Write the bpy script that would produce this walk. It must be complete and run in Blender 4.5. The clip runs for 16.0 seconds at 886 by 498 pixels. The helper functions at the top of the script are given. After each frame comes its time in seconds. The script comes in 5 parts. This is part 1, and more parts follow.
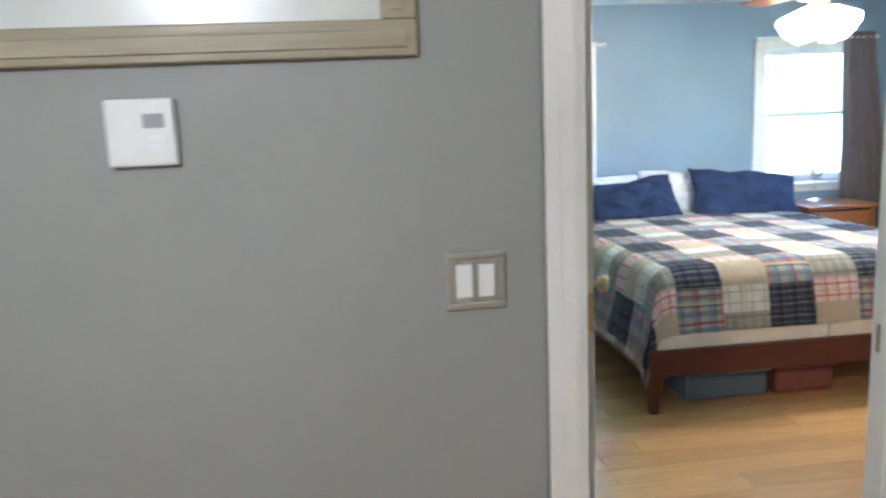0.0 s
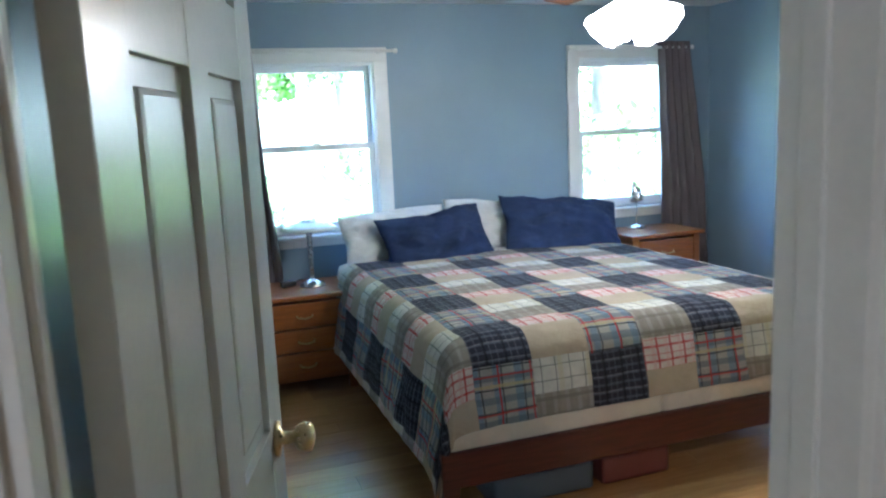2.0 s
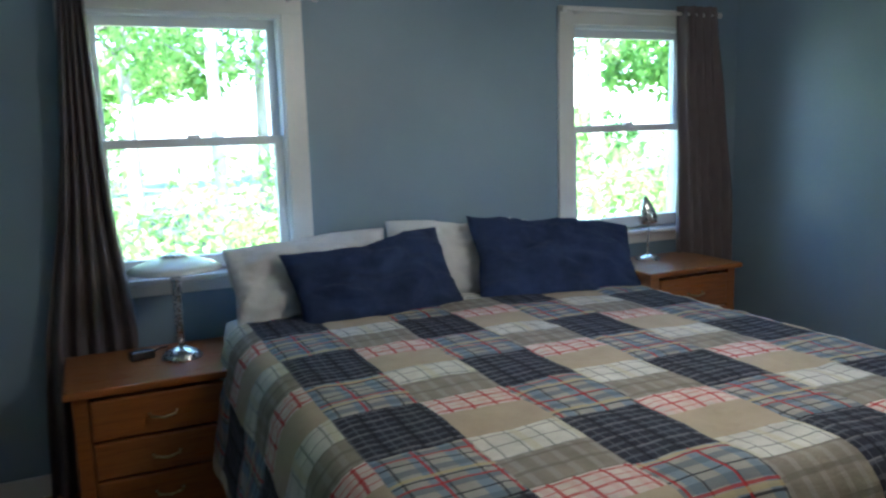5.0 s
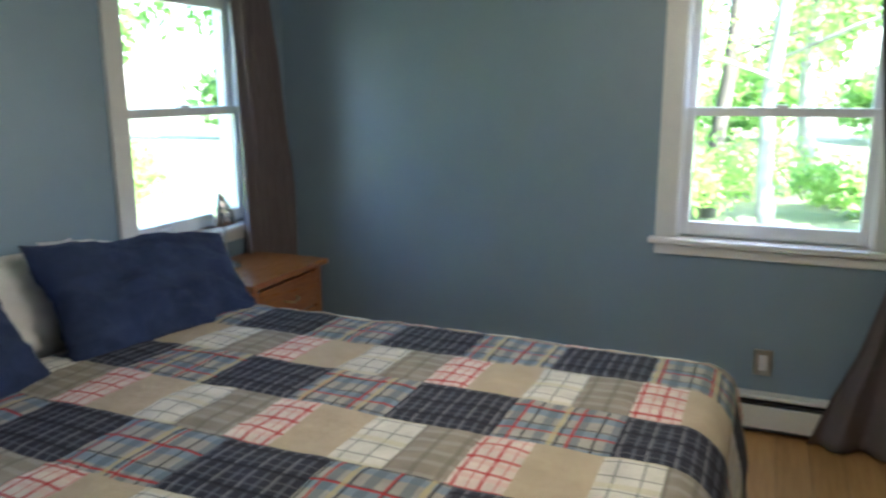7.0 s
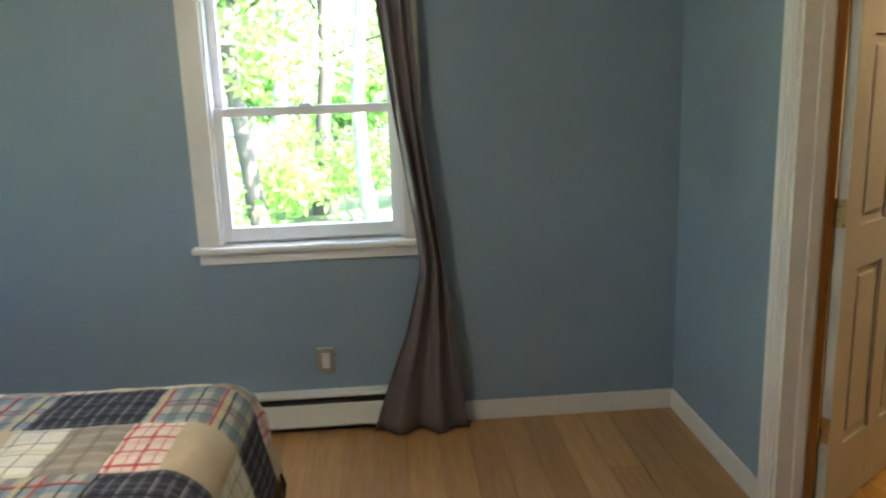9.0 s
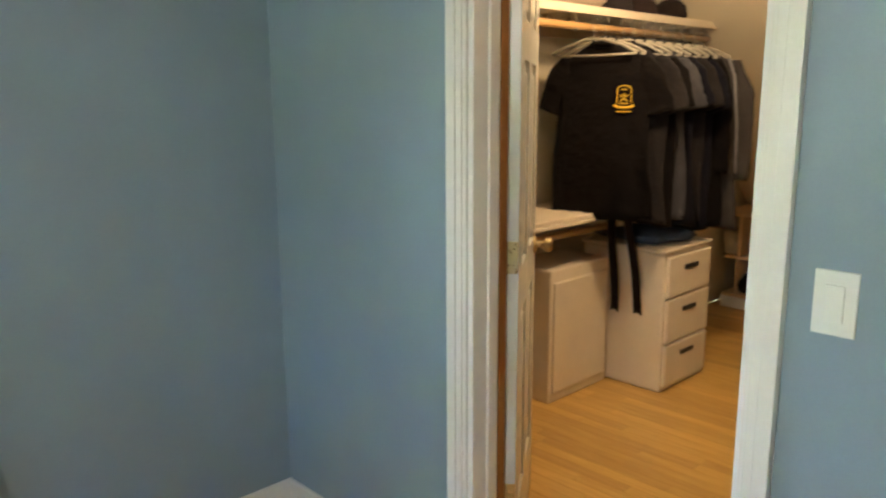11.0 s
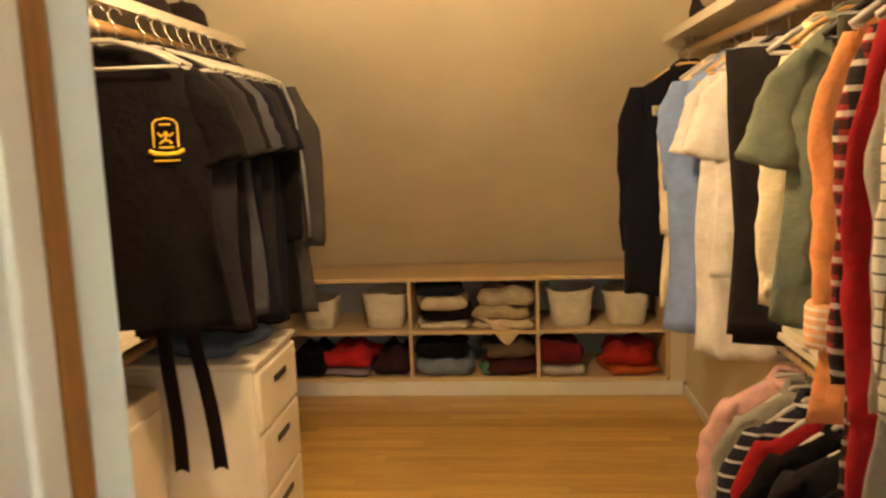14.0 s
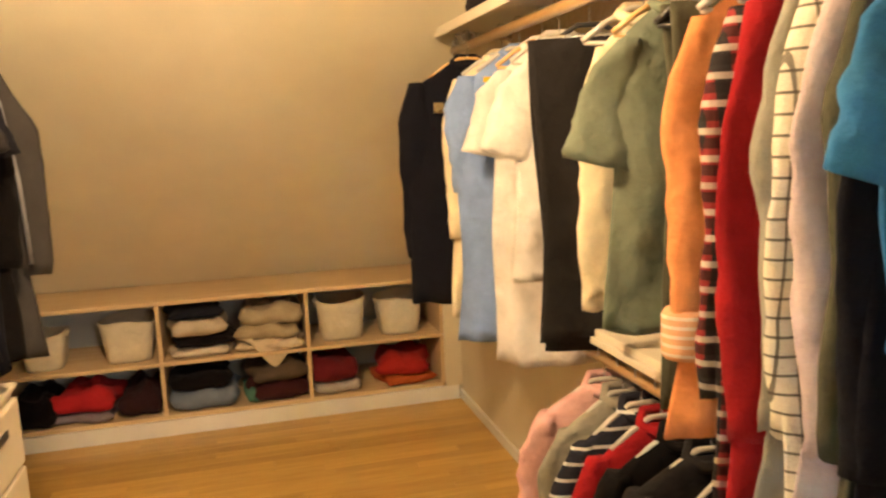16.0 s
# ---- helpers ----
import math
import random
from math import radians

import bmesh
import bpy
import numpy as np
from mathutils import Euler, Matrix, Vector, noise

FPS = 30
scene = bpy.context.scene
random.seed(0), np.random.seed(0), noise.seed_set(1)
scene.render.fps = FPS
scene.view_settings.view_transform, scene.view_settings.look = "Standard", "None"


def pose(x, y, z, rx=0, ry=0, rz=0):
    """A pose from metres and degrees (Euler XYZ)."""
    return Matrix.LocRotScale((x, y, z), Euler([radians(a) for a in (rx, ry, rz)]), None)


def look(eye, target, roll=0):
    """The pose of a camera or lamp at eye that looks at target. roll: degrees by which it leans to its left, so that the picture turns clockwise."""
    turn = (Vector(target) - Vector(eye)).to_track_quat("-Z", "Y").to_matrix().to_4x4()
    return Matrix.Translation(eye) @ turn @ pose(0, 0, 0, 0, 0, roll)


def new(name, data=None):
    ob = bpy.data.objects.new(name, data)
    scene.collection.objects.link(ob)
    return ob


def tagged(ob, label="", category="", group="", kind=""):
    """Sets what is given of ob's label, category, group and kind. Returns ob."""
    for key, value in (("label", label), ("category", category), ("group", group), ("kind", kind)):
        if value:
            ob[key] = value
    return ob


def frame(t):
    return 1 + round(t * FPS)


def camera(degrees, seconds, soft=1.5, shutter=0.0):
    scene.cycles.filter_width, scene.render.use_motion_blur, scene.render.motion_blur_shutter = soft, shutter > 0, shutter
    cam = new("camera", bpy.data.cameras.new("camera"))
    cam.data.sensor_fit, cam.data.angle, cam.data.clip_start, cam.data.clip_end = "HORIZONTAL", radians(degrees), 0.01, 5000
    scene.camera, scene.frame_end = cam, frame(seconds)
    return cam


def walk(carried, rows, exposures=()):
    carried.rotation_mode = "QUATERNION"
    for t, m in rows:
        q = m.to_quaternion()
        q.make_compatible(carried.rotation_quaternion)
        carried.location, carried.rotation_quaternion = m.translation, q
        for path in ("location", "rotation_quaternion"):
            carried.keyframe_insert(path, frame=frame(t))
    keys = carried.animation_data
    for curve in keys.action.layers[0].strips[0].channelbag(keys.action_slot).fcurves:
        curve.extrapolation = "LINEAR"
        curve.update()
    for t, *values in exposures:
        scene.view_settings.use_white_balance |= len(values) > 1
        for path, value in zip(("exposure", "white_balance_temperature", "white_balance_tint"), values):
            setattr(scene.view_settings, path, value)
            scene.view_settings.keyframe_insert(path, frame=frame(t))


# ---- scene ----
cam = camera(60.34, 16.0, soft=2.3, shutter=0.4)
EXPOSURE = [(0.0, 6.0, 4950, 10), (1.0, 5.8, 4850, 10), (1.5, 5.5, 4800, 10), (2.0, 5.1, 4780, 10), (3.0, 4.8, 4780, 10), (5.5, 3.95, 5250, 10), (6.5, 4.3, 5500, 10), (7.5, 4.2, 5800, 10), (8.0, 4.5, 5900, 10), (9.0, 4.55, 6000, 10), (9.7, 4.45, 5950, 10), (12.0, 5.9, 5700, 10), (13.0, 5.8, 6050, 10), (14.0, 5.8, 6550, 10), (15.0, 6.2, 6400, 10), (16.0, 6.35, 6100, 10)]
PATH = [
    (0.0, -0.461, -0.366, 1.486, -7.50, -10.00, 2.37),
    (0.5, -0.314, -0.150, 1.505, -14.10, -10.05, 2.95),
    (1.0, -0.118, 0.043, 1.495, -17.55, -9.40, 3.85),
    (1.5, 0.058, 0.298, 1.483, -18.90, -9.25, 3.70),
    (2.0, 0.140, 0.580, 1.478, -19.49, -9.25, 2.61),
    (2.5, 0.238, 0.822, 1.470, -18.66, -8.92, 2.09),
    (3.0, 0.367, 1.095, 1.470, -17.01, -8.85, 2.43),
    (3.2, 0.362, 1.221, 1.465, -17.14, -8.81, 2.28),
    (5.3, 0.703, 2.175, 1.397, -27.42, -9.41, 1.90),
    (5.5, 0.754, 2.250, 1.400, -29.76, -9.80, 2.13),
    (6.0, 0.666, 2.531, 1.435, -41.01, -11.00, 2.77),
    (6.5, 0.523, 2.757, 1.466, -53.97, -11.28, 1.86),
    (7.0, 0.519, 3.005, 1.478, -67.07, -12.04, 0.14),
    (7.5, 0.580, 2.945, 1.480, -75.19, -12.43, 1.00),
    (8.0, 0.567, 3.010, 1.488, -85.21, -12.60, 0.76),
    (8.5, 0.676, 2.927, 1.478, -91.86, -12.41, 1.22),
    (9.0, 0.782, 2.631, 1.460, -94.13, -12.30, 2.02),
    (9.5, 0.955, 2.603, 1.453, -100.11, -12.27, 1.15),
    (9.7, 0.977, 2.656, 1.452, -104.13, -11.89, 1.11),
    (11.8, 2.117, 2.838, 1.468, -150.15, -10.17, 0.91),
    (12.0, 2.179, 2.808, 1.468, -153.06, -9.66, 1.39),
    (12.5, 2.319, 2.613, 1.469, -159.46, -9.31, 0.88),
    (13.0, 2.469, 2.423, 1.461, -165.88, -8.63, 1.45),
    (13.5, 2.560, 2.165, 1.457, -170.92, -8.57, 1.88),
    (14.0, 2.640, 1.856, 1.430, -175.20, -8.37, 1.95),
    (14.5, 2.703, 1.655, 1.422, -179.52, -8.37, 1.79),
    (15.0, 2.752, 1.530, 1.416, -184.70, -8.55, 1.95),
    (15.5, 2.742, 1.521, 1.421, -189.39, -8.63, 2.06),
    (16.0, 2.775, 1.552, 1.421, -195.09, -8.83, 2.18),
]
walk(cam, [(t, pose(x, y, z, 90 + p, r, w)) for t, x, y, z, w, p, r in PATH], EXPOSURE)

# ---- light ----
world = bpy.data.worlds.new("sky")
scene.world = world
world.use_nodes = True
wn = world.node_tree.nodes
sky = wn.new("ShaderNodeTexSky")
sky.sky_type, sky.sun_disc = "NISHITA", False
sky.sun_elevation, sky.sun_rotation = radians(52), radians(155)
world.node_tree.links.new(sky.outputs[0], wn["Background"].inputs[0])
wn["Background"].inputs[1].default_value = 0.15


def lamp(name, kind, m, energy, color):
    data = bpy.data.lights.new(name, kind)
    data.energy, data.color = energy, color
    ob = new(name, data)
    ob.matrix_world = m
    return data


sun = lamp("sun", "SUN", look((0, 0, 0), (0.26, 0.56, -0.79)), 4.5, (1, 0.95, 0.86))
sun.angle = radians(0.5)
fan_bulb = lamp("fan_bulb", "POINT", pose(2.0, 3.41, 1.71), 0.36, (1, 0.9, 0.78))
fan_bulb.shadow_soft_size = 0.06
closet_bulb = lamp("closet_bulb", "POINT", pose(2.98, 0.15, 2.08), 1.45, (1, 0.66, 0.33))
closet_bulb.shadow_soft_size = 0.09
# unseen hall lamp, set west to stand in for window light from the left
hall_fill = lamp("hall_fill", "POINT", pose(-1.05, -1.0, 2.1), 1.6, (1, 0.9, 0.76))
hall_fill.shadow_soft_size = 0.1

# ---- materials ----


def graph(name):
    m = bpy.data.materials.new(name)
    m.use_nodes = True
    t = m.node_tree
    return m, t, t.nodes["Principled BSDF"]


def link(t, a, b):
    t.links.new(a, b)


def coords(t, kind="Object", scale=(1, 1, 1)):
    c = t.nodes.new("ShaderNodeTexCoord")
    mp = t.nodes.new("ShaderNodeMapping")
    mp.inputs["Scale"].default_value = scale
    link(t, c.outputs[kind], mp.inputs[0])
    return mp.outputs[0]


def noise_at(t, vec, scale, detail=4.0, rough=0.6):
    n = t.nodes.new("ShaderNodeTexNoise")
    n.inputs["Scale"].default_value = scale
    n.inputs["Detail"].default_value = detail
    n.inputs["Roughness"].default_value = rough
    link(t, vec, n.inputs["Vector"])
    return n.outputs[0]


def ramp(t, fac, a, b, lo=0.3, hi=0.7):
    r = t.nodes.new("ShaderNodeValToRGB")
    r.color_ramp.elements[0].position, r.color_ramp.elements[1].position = lo, hi
    r.color_ramp.elements[0].color, r.color_ramp.elements[1].color = (*a, 1), (*b, 1)
    link(t, fac, r.inputs[0])
    return r.outputs[0]


def mix(t, fac, a, b, mode="MIX"):
    n = t.nodes.new("ShaderNodeMix")
    n.data_type, n.blend_type = "RGBA", mode
    if isinstance(fac, float):
        n.inputs[0].default_value = fac
    else:
        link(t, fac, n.inputs[0])
    for k, v in ((6, a), (7, b)):
        if isinstance(v, tuple):
            n.inputs[k].default_value = (*v, 1)
        else:
            link(t, v, n.inputs[k])
    return n.outputs[2]


def bump(t, bsdf, height, strength, distance):
    b = t.nodes.new("ShaderNodeBump")
    b.inputs["Strength"].default_value, b.inputs["Distance"].default_value = strength, distance
    link(t, height, b.inputs["Height"])
    link(t, b.outputs[0], bsdf.inputs["Normal"])


def shade(c, k):
    return tuple(min(1, v * k) for v in c)


def paint(name, c, rough=0.5, grain=220.0, var=0.08, lump=2.0, relief=0.0006):
    m, t, b = graph(name)
    v = coords(t)
    broad = ramp(t, noise_at(t, v, lump, 3), shade(c, 1 - var), shade(c, 1 + var))
    fine = noise_at(t, v, grain, 2)
    link(t, mix(t, 0.06, broad, ramp(t, fine, shade(c, 0.7), shade(c, 1.3))), b.inputs["Base Color"])
    link(t, ramp(t, noise_at(t, v, 6, 3), (rough * 0.85,) * 3, (min(1, rough * 1.15),) * 3), b.inputs["Roughness"])
    bump(t, b, fine, 0.5, relief)
    return m


def fabric(name, c, rough=0.9, var=0.2, weave=700.0, wrinkle=13.0, relief=0.022):
    m, t, b = graph(name)
    v = coords(t)
    n1 = noise_at(t, v, wrinkle, 4)
    n2 = noise_at(t, v, weave, 2)
    link(t, mix(t, 0.25, ramp(t, n1, shade(c, 1 - var), shade(c, 1 + var)), ramp(t, n2, shade(c, 0.6), shade(c, 1.4))), b.inputs["Base Color"])
    b.inputs["Roughness"].default_value = rough
    b.inputs["Sheen Weight"].default_value = 0.02
    b.inputs["Specular IOR Level"].default_value = 0.08
    mx = t.nodes.new("ShaderNodeMath")
    mx.operation = "MULTIPLY_ADD"
    link(t, n2, mx.inputs[0])
    mx.inputs[1].default_value = 0.08
    link(t, n1, mx.inputs[2])
    bump(t, b, mx.outputs[0], 0.7, relief)
    return m


def band(t, value, period, width, phase):
    """1 inside a stripe of that width, repeated along value, with soft edges."""
    a = t.nodes.new("ShaderNodeMath")
    a.operation = "MULTIPLY_ADD"
    link(t, value, a.inputs[0])
    a.inputs[1].default_value, a.inputs[2].default_value = 1 / period, phase
    f = t.nodes.new("ShaderNodeMath")
    f.operation = "FRACT"
    link(t, a.outputs[0], f.inputs[0])
    g = t.nodes.new("ShaderNodeMath")
    g.operation = "LESS_THAN"
    link(t, f.outputs[0], g.inputs[0])
    g.inputs[1].default_value = width / period
    return g.outputs[0]


def plaid(name, base, stripes, kind="UV", axes=("X", "Y"), mottled=True):
    """stripes: (axis 0 or 1, period, width, phase, colour, strength)."""
    m, t, b = graph(name)
    v = coords(t, kind)
    sep = t.nodes.new("ShaderNodeSeparateXYZ")
    link(t, v, sep.inputs[0])
    n2 = noise_at(t, v, 420, 2)
    col = ramp(t, noise_at(t, v, 11, 4), shade(base, 0.82), shade(base, 1.18))
    for axis, period, width, phase, c, strength in stripes:
        g = band(t, sep.outputs[axes[axis]], period, width, phase)
        k = t.nodes.new("ShaderNodeMath")
        k.operation = "MULTIPLY"
        link(t, g, k.inputs[0])
        k.inputs[1].default_value = strength
        col = mix(t, k.outputs[0], col, c)
    col = mix(t, 0.22, col, ramp(t, n2, (0.15, 0.15, 0.15), (0.75, 0.75, 0.75)), "OVERLAY")
    link(t, col, b.inputs["Base Color"])
    b.inputs["Roughness"].default_value = 0.92
    b.inputs["Specular IOR Level"].default_value = 0.15
    crimp = noise_at(t, coords(t, kind, (9, 62, 9)), 1.0, 3)
    bump(t, b, mix(t, 0.25, mix(t, 0.6, noise_at(t, v, 30, 3), crimp), n2), 0.75, 0.010)
    return m


def wood(name, light, dark, rough=0.35, stretch=(1.5, 22, 22), scale=3.0, pieces=False, coat=0.0):
    m, t, b = graph(name)
    v = coords(t, "Object", stretch)
    if pieces:
        info = t.nodes.new("ShaderNodeObjectInfo")
        add = t.nodes.new("ShaderNodeVectorMath")
        add.operation = "MULTIPLY_ADD"
        link(t, info.outputs["Random"], add.inputs[0])
        add.inputs[1].default_value = (37, 91, 53)
        link(t, v, add.inputs[2])
        v = add.outputs[0]
    n = noise_at(t, v, scale, 6, 0.65)
    col = ramp(t, n, dark, light, 0.32, 0.68)
    if pieces:
        tone = ramp(t, info.outputs["Random"], (0.80, 0.77, 0.73), (1.10, 1.10, 1.10), 0, 1)
        col = mix(t, 1.0, col, tone, "MULTIPLY")
    link(t, col, b.inputs["Base Color"])
    link(t, ramp(t, n, (rough * 1.2,) * 3, (rough * 0.85,) * 3), b.inputs["Roughness"])
    b.inputs["Coat Weight"].default_value = coat
    b.inputs["Coat Roughness"].default_value = 0.2
    bump(t, b, n, 0.25, 0.0012)
    return m


def metal(name, c, rough=0.25):
    m, t, b = graph(name)
    v = coords(t)
    b.inputs["Base Color"].default_value = (*c, 1)
    b.inputs["Metallic"].default_value = 1
    link(t, ramp(t, noise_at(t, v, 90, 3), (rough * 0.7,) * 3, (rough * 1.4,) * 3), b.inputs["Roughness"])
    return m


def glow(name, c, strength):
    m, t, b = graph(name)
    b.inputs["Base Color"].default_value = (0.85, 0.82, 0.78, 1)
    b.inputs["Emission Color"].default_value = (*c, 1)
    b.inputs["Emission Strength"].default_value = strength
    b.inputs["Roughness"].default_value = 0.3
    return m


def clear_glass():
    m, t, b = graph("window_glass")
    b.inputs["Transmission Weight"].default_value = 1
    b.inputs["IOR"].default_value = 1.04
    b.inputs["Roughness"].default_value = 0
    return m


BLUE = paint("blue_wall_paint", (0.236, 0.312, 0.382), 0.42, 160, 0.05)
GREY = paint("grey_wall_paint", (0.285, 0.285, 0.262), 0.55, 160, 0.05)
CREAM = paint("cream_wall_paint", (0.68, 0.62, 0.48), 0.4, 160, 0.06)
CEIL = paint("ceiling_white", (0.74, 0.75, 0.75), 0.8, 120, 0.04)
TRIM = paint("white_trim_paint", (0.74, 0.72, 0.68), 0.33, 90, 0.05, 5)
SASH = paint("white_vinyl", (0.78, 0.79, 0.80), 0.35, 60, 0.03, 4)
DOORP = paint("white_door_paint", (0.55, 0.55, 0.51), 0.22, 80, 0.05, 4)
PLASTIC = paint("white_plastic", (0.74, 0.74, 0.71), 0.4, 60, 0.03, 5)
DRAWERP = paint("cream_plastic", (0.70, 0.63, 0.52), 0.4, 60, 0.05, 5)
OAK = wood("light_oak_floor", (0.54, 0.315, 0.125), (0.41, 0.225, 0.080), 0.33, pieces=True, coat=0.35)
OAKC = wood("yellow_oak_floor", (0.62, 0.405, 0.115), (0.49, 0.295, 0.07), 0.34, pieces=True, coat=0.2)
SUBFLOOR = paint("dark_floor_joint", (0.12, 0.075, 0.04), 0.8)
PINE = wood("honey_pine", (0.33, 0.115, 0.024), (0.20, 0.060, 0.011), 0.3, (2, 26, 26), coat=0.3)
CHERRY = wood("dark_cherry", (0.085, 0.014, 0.008), (0.042, 0.007, 0.004), 0.38, (2, 24, 24), coat=0.1)
SHELFW = wood("pale_birch", (0.66, 0.50, 0.30), (0.56, 0.40, 0.22), 0.5, (1.2, 18, 18))
BOARDP = paint("cream_shelf_paint", (0.62, 0.55, 0.44), 0.35, 60, 0.05, 5)
RODW = wood("varnished_rod", (0.60, 0.38, 0.16), (0.48, 0.27, 0.09), 0.3, (20, 1.5, 20), coat=0.8)
FRAMEW = wood("grey_gold_frame", (0.36, 0.31, 0.20), (0.27, 0.225, 0.14), 0.45, (1.5, 20, 20))
BRASS = metal("old_brass", (0.48, 0.38, 0.20), 0.32)
STEEL = metal("brushed_steel", (0.62, 0.61, 0.59), 0.25)
PEWTER = metal("pewter_plate", (0.50, 0.49, 0.44), 0.42)
FROST = paint("frosted_glass", (0.72, 0.76, 0.74), 0.25, 60, 0.03)
LIT = glow("lit_glass_shade", (1, 0.84, 0.62), 1.2)
GLASS = clear_glass()
BLACK = paint("black_plastic", (0.015, 0.015, 0.017), 0.4)
NAVYF = fabric("navy_pillow_cotton", (0.030, 0.044, 0.098), 0.85, 0.3, 700, 9, 0.035)
WHITEF = fabric("white_pillow_cotton", (0.70, 0.70, 0.70), 0.9, 0.08)
SHEET = fabric("cream_sheet", (0.66, 0.60, 0.50), 0.9, 0.08)
DRAPE = fabric("grey_taupe_satin", (0.155, 0.130, 0.130), 0.42, 0.12, 500, 6, 0.004)
NVY, RED, CRM = (0.016, 0.021, 0.045), (0.38, 0.030, 0.035), (0.52, 0.46, 0.37)
Q_NAVY = plaid("quilt_navy_plaid", (0.030, 0.032, 0.046), [(1, 0.030, 0.009, 0, (0.12, 0.125, 0.15), 0.6), (0, 0.026, 0.004, 0.3, (0.15, 0.15, 0.17), 0.5), (1, 0.060, 0.004, 0.4, (0.26, 0.25, 0.26), 0.55), (0, 0.078, 0.012, 0.1, (0.010, 0.011, 0.018), 0.7)])
Q_BLUE = plaid("quilt_blue_plaid", (0.33, 0.315, 0.28), [(0, 0.085, 0.030, 0, (0.15, 0.22, 0.30), 0.75), (1, 0.080, 0.024, 0.2, (0.10, 0.13, 0.17), 0.65), (1, 0.080, 0.006, 0.62, (0.025, 0.028, 0.04), 0.85), (0, 0.085, 0.006, 0.62, (0.03, 0.035, 0.05), 0.8), (0, 0.130, 0.007, 0.55, RED, 0.9), (1, 0.135, 0.007, 0.6, RED, 0.8), (1, 0.160, 0.012, 0.75, (0.46, 0.38, 0.20), 0.7)])
Q_RED = plaid("quilt_red_plaid", (0.58, 0.50, 0.45), [(0, 0.062, 0.009, 0.1, RED, 0.85), (1, 0.056, 0.009, 0.2, RED, 0.8), (0, 0.062, 0.016, 0.5, (0.56, 0.34, 0.31), 0.5), (1, 0.056, 0.004, 0.7, (0.45, 0.12, 0.12), 0.7)])
Q_TAN = fabric("quilt_tan_cotton", (0.40, 0.33, 0.24), 0.92, 0.1)
Q_WHITE = plaid("quilt_white_plaid", (0.56, 0.54, 0.49), [(0, 0.06, 0.005, 0, (0.12, 0.13, 0.13), 0.7), (1, 0.055, 0.005, 0.3, (0.14, 0.15, 0.15), 0.7), (0, 0.12, 0.022, 0.4, (0.50, 0.46, 0.31), 0.6)])
Q_GREY = plaid("quilt_grey_plaid", (0.25, 0.225, 0.185), [(0, 0.05, 0.016, 0, (0.33, 0.31, 0.28), 0.6), (1, 0.06, 0.012, 0.3, (0.16, 0.145, 0.12), 0.6)])
JEANS = fabric("denim", (0.10, 0.14, 0.20), 0.9)
CANVAS = fabric("cream_canvas", (0.55, 0.49, 0.38), 0.95, 0.12, 350)

# ---- mesh helpers ----


def mesh_object(name, bm, material, smooth=False):
    me = bpy.data.meshes.new(name)
    bmesh.ops.recalc_face_normals(bm, faces=bm.faces)
    if smooth:
        for f in bm.faces:
            f.smooth = True
    bm.to_mesh(me)
    bm.free()
    for m in material if isinstance(material, (list, tuple)) else [material]:
        me.materials.append(m)
    return new(name, me)


def part(name, bm, material, parent, label="", smooth=False):
    ob = mesh_object(name, bm, material, smooth)
    ob.parent = parent
    if label:
        ob["label"] = label
    return ob


def thing(name, m, label, category, group="", kind=""):
    ob = new(name)
    ob.empty_display_size = 0.1
    ob.matrix_world = m
    return tagged(ob, label, category, group, kind)


def solid(name, bm, material, label, category, group="", kind="", smooth=False):
    return tagged(mesh_object(name, bm, material, smooth), label, category, group, kind)


def add_box(bm, x0, x1, y0, y1, z0, z1, bev=0.0, m=None):
    mat = Matrix.Translation(((x0 + x1) / 2, (y0 + y1) / 2, (z0 + z1) / 2)) @ Matrix.Diagonal((abs(x1 - x0), abs(y1 - y0), abs(z1 - z0), 1))
    if m is not None:
        mat = m @ mat
    r = bmesh.ops.create_cube(bm, size=1, matrix=mat)
    if bev:
        vs = set(r["verts"])
        es = [e for e in bm.edges if e.verts[0] in vs and e.verts[1] in vs]
        bmesh.ops.bevel(bm, geom=es, offset=bev, segments=2, affect="EDGES", profile=0.6)


def box(x0, x1, y0, y1, z0, z1, bev=0.0, m=None):
    bm = bmesh.new()
    add_box(bm, x0, x1, y0, y1, z0, z1, bev, m)
    return bm


def lathe(profile, n=28, m=None, wave=None):
    """profile: radius, height from the bottom up."""
    bm = bmesh.new()
    rings = []
    for r, z in profile:
        ring = []
        for i in range(n):
            a = 2 * math.pi * i / n
            k = 1 + (wave(a, z) if wave else 0)
            v = Vector((r * k * math.cos(a), r * k * math.sin(a), z))
            ring.append(bm.verts.new(m @ v if m is not None else v))
        rings.append(ring)
    for a, b in zip(rings, rings[1:]):
        for i in range(n):
            bm.faces.new((a[i], a[(i + 1) % n], b[(i + 1) % n], b[i]))
    bm.faces.new(rings[0][::-1])
    bm.faces.new(rings[-1])
    return bm


def tube(points, r, n=8, bm=None):
    bm = bm or bmesh.new()
    pts = [Vector(p) for p in points]
    rings = []
    for i, p in enumerate(pts):
        d = (pts[min(i + 1, len(pts) - 1)] - pts[max(i - 1, 0)]).normalized()
        side = d.cross(Vector((0.12, 0.31, 0.94))).normalized()
        up = side.cross(d)
        rings.append([bm.verts.new(p + (side * math.cos(2 * math.pi * k / n) + up * math.sin(2 * math.pi * k / n)) * r) for k in range(n)])
    for a, b in zip(rings, rings[1:]):
        for k in range(n):
            bm.faces.new((a[k], a[(k + 1) % n], b[(k + 1) % n], b[k]))
    bm.faces.new(rings[0][::-1])
    bm.faces.new(rings[-1])
    return bm


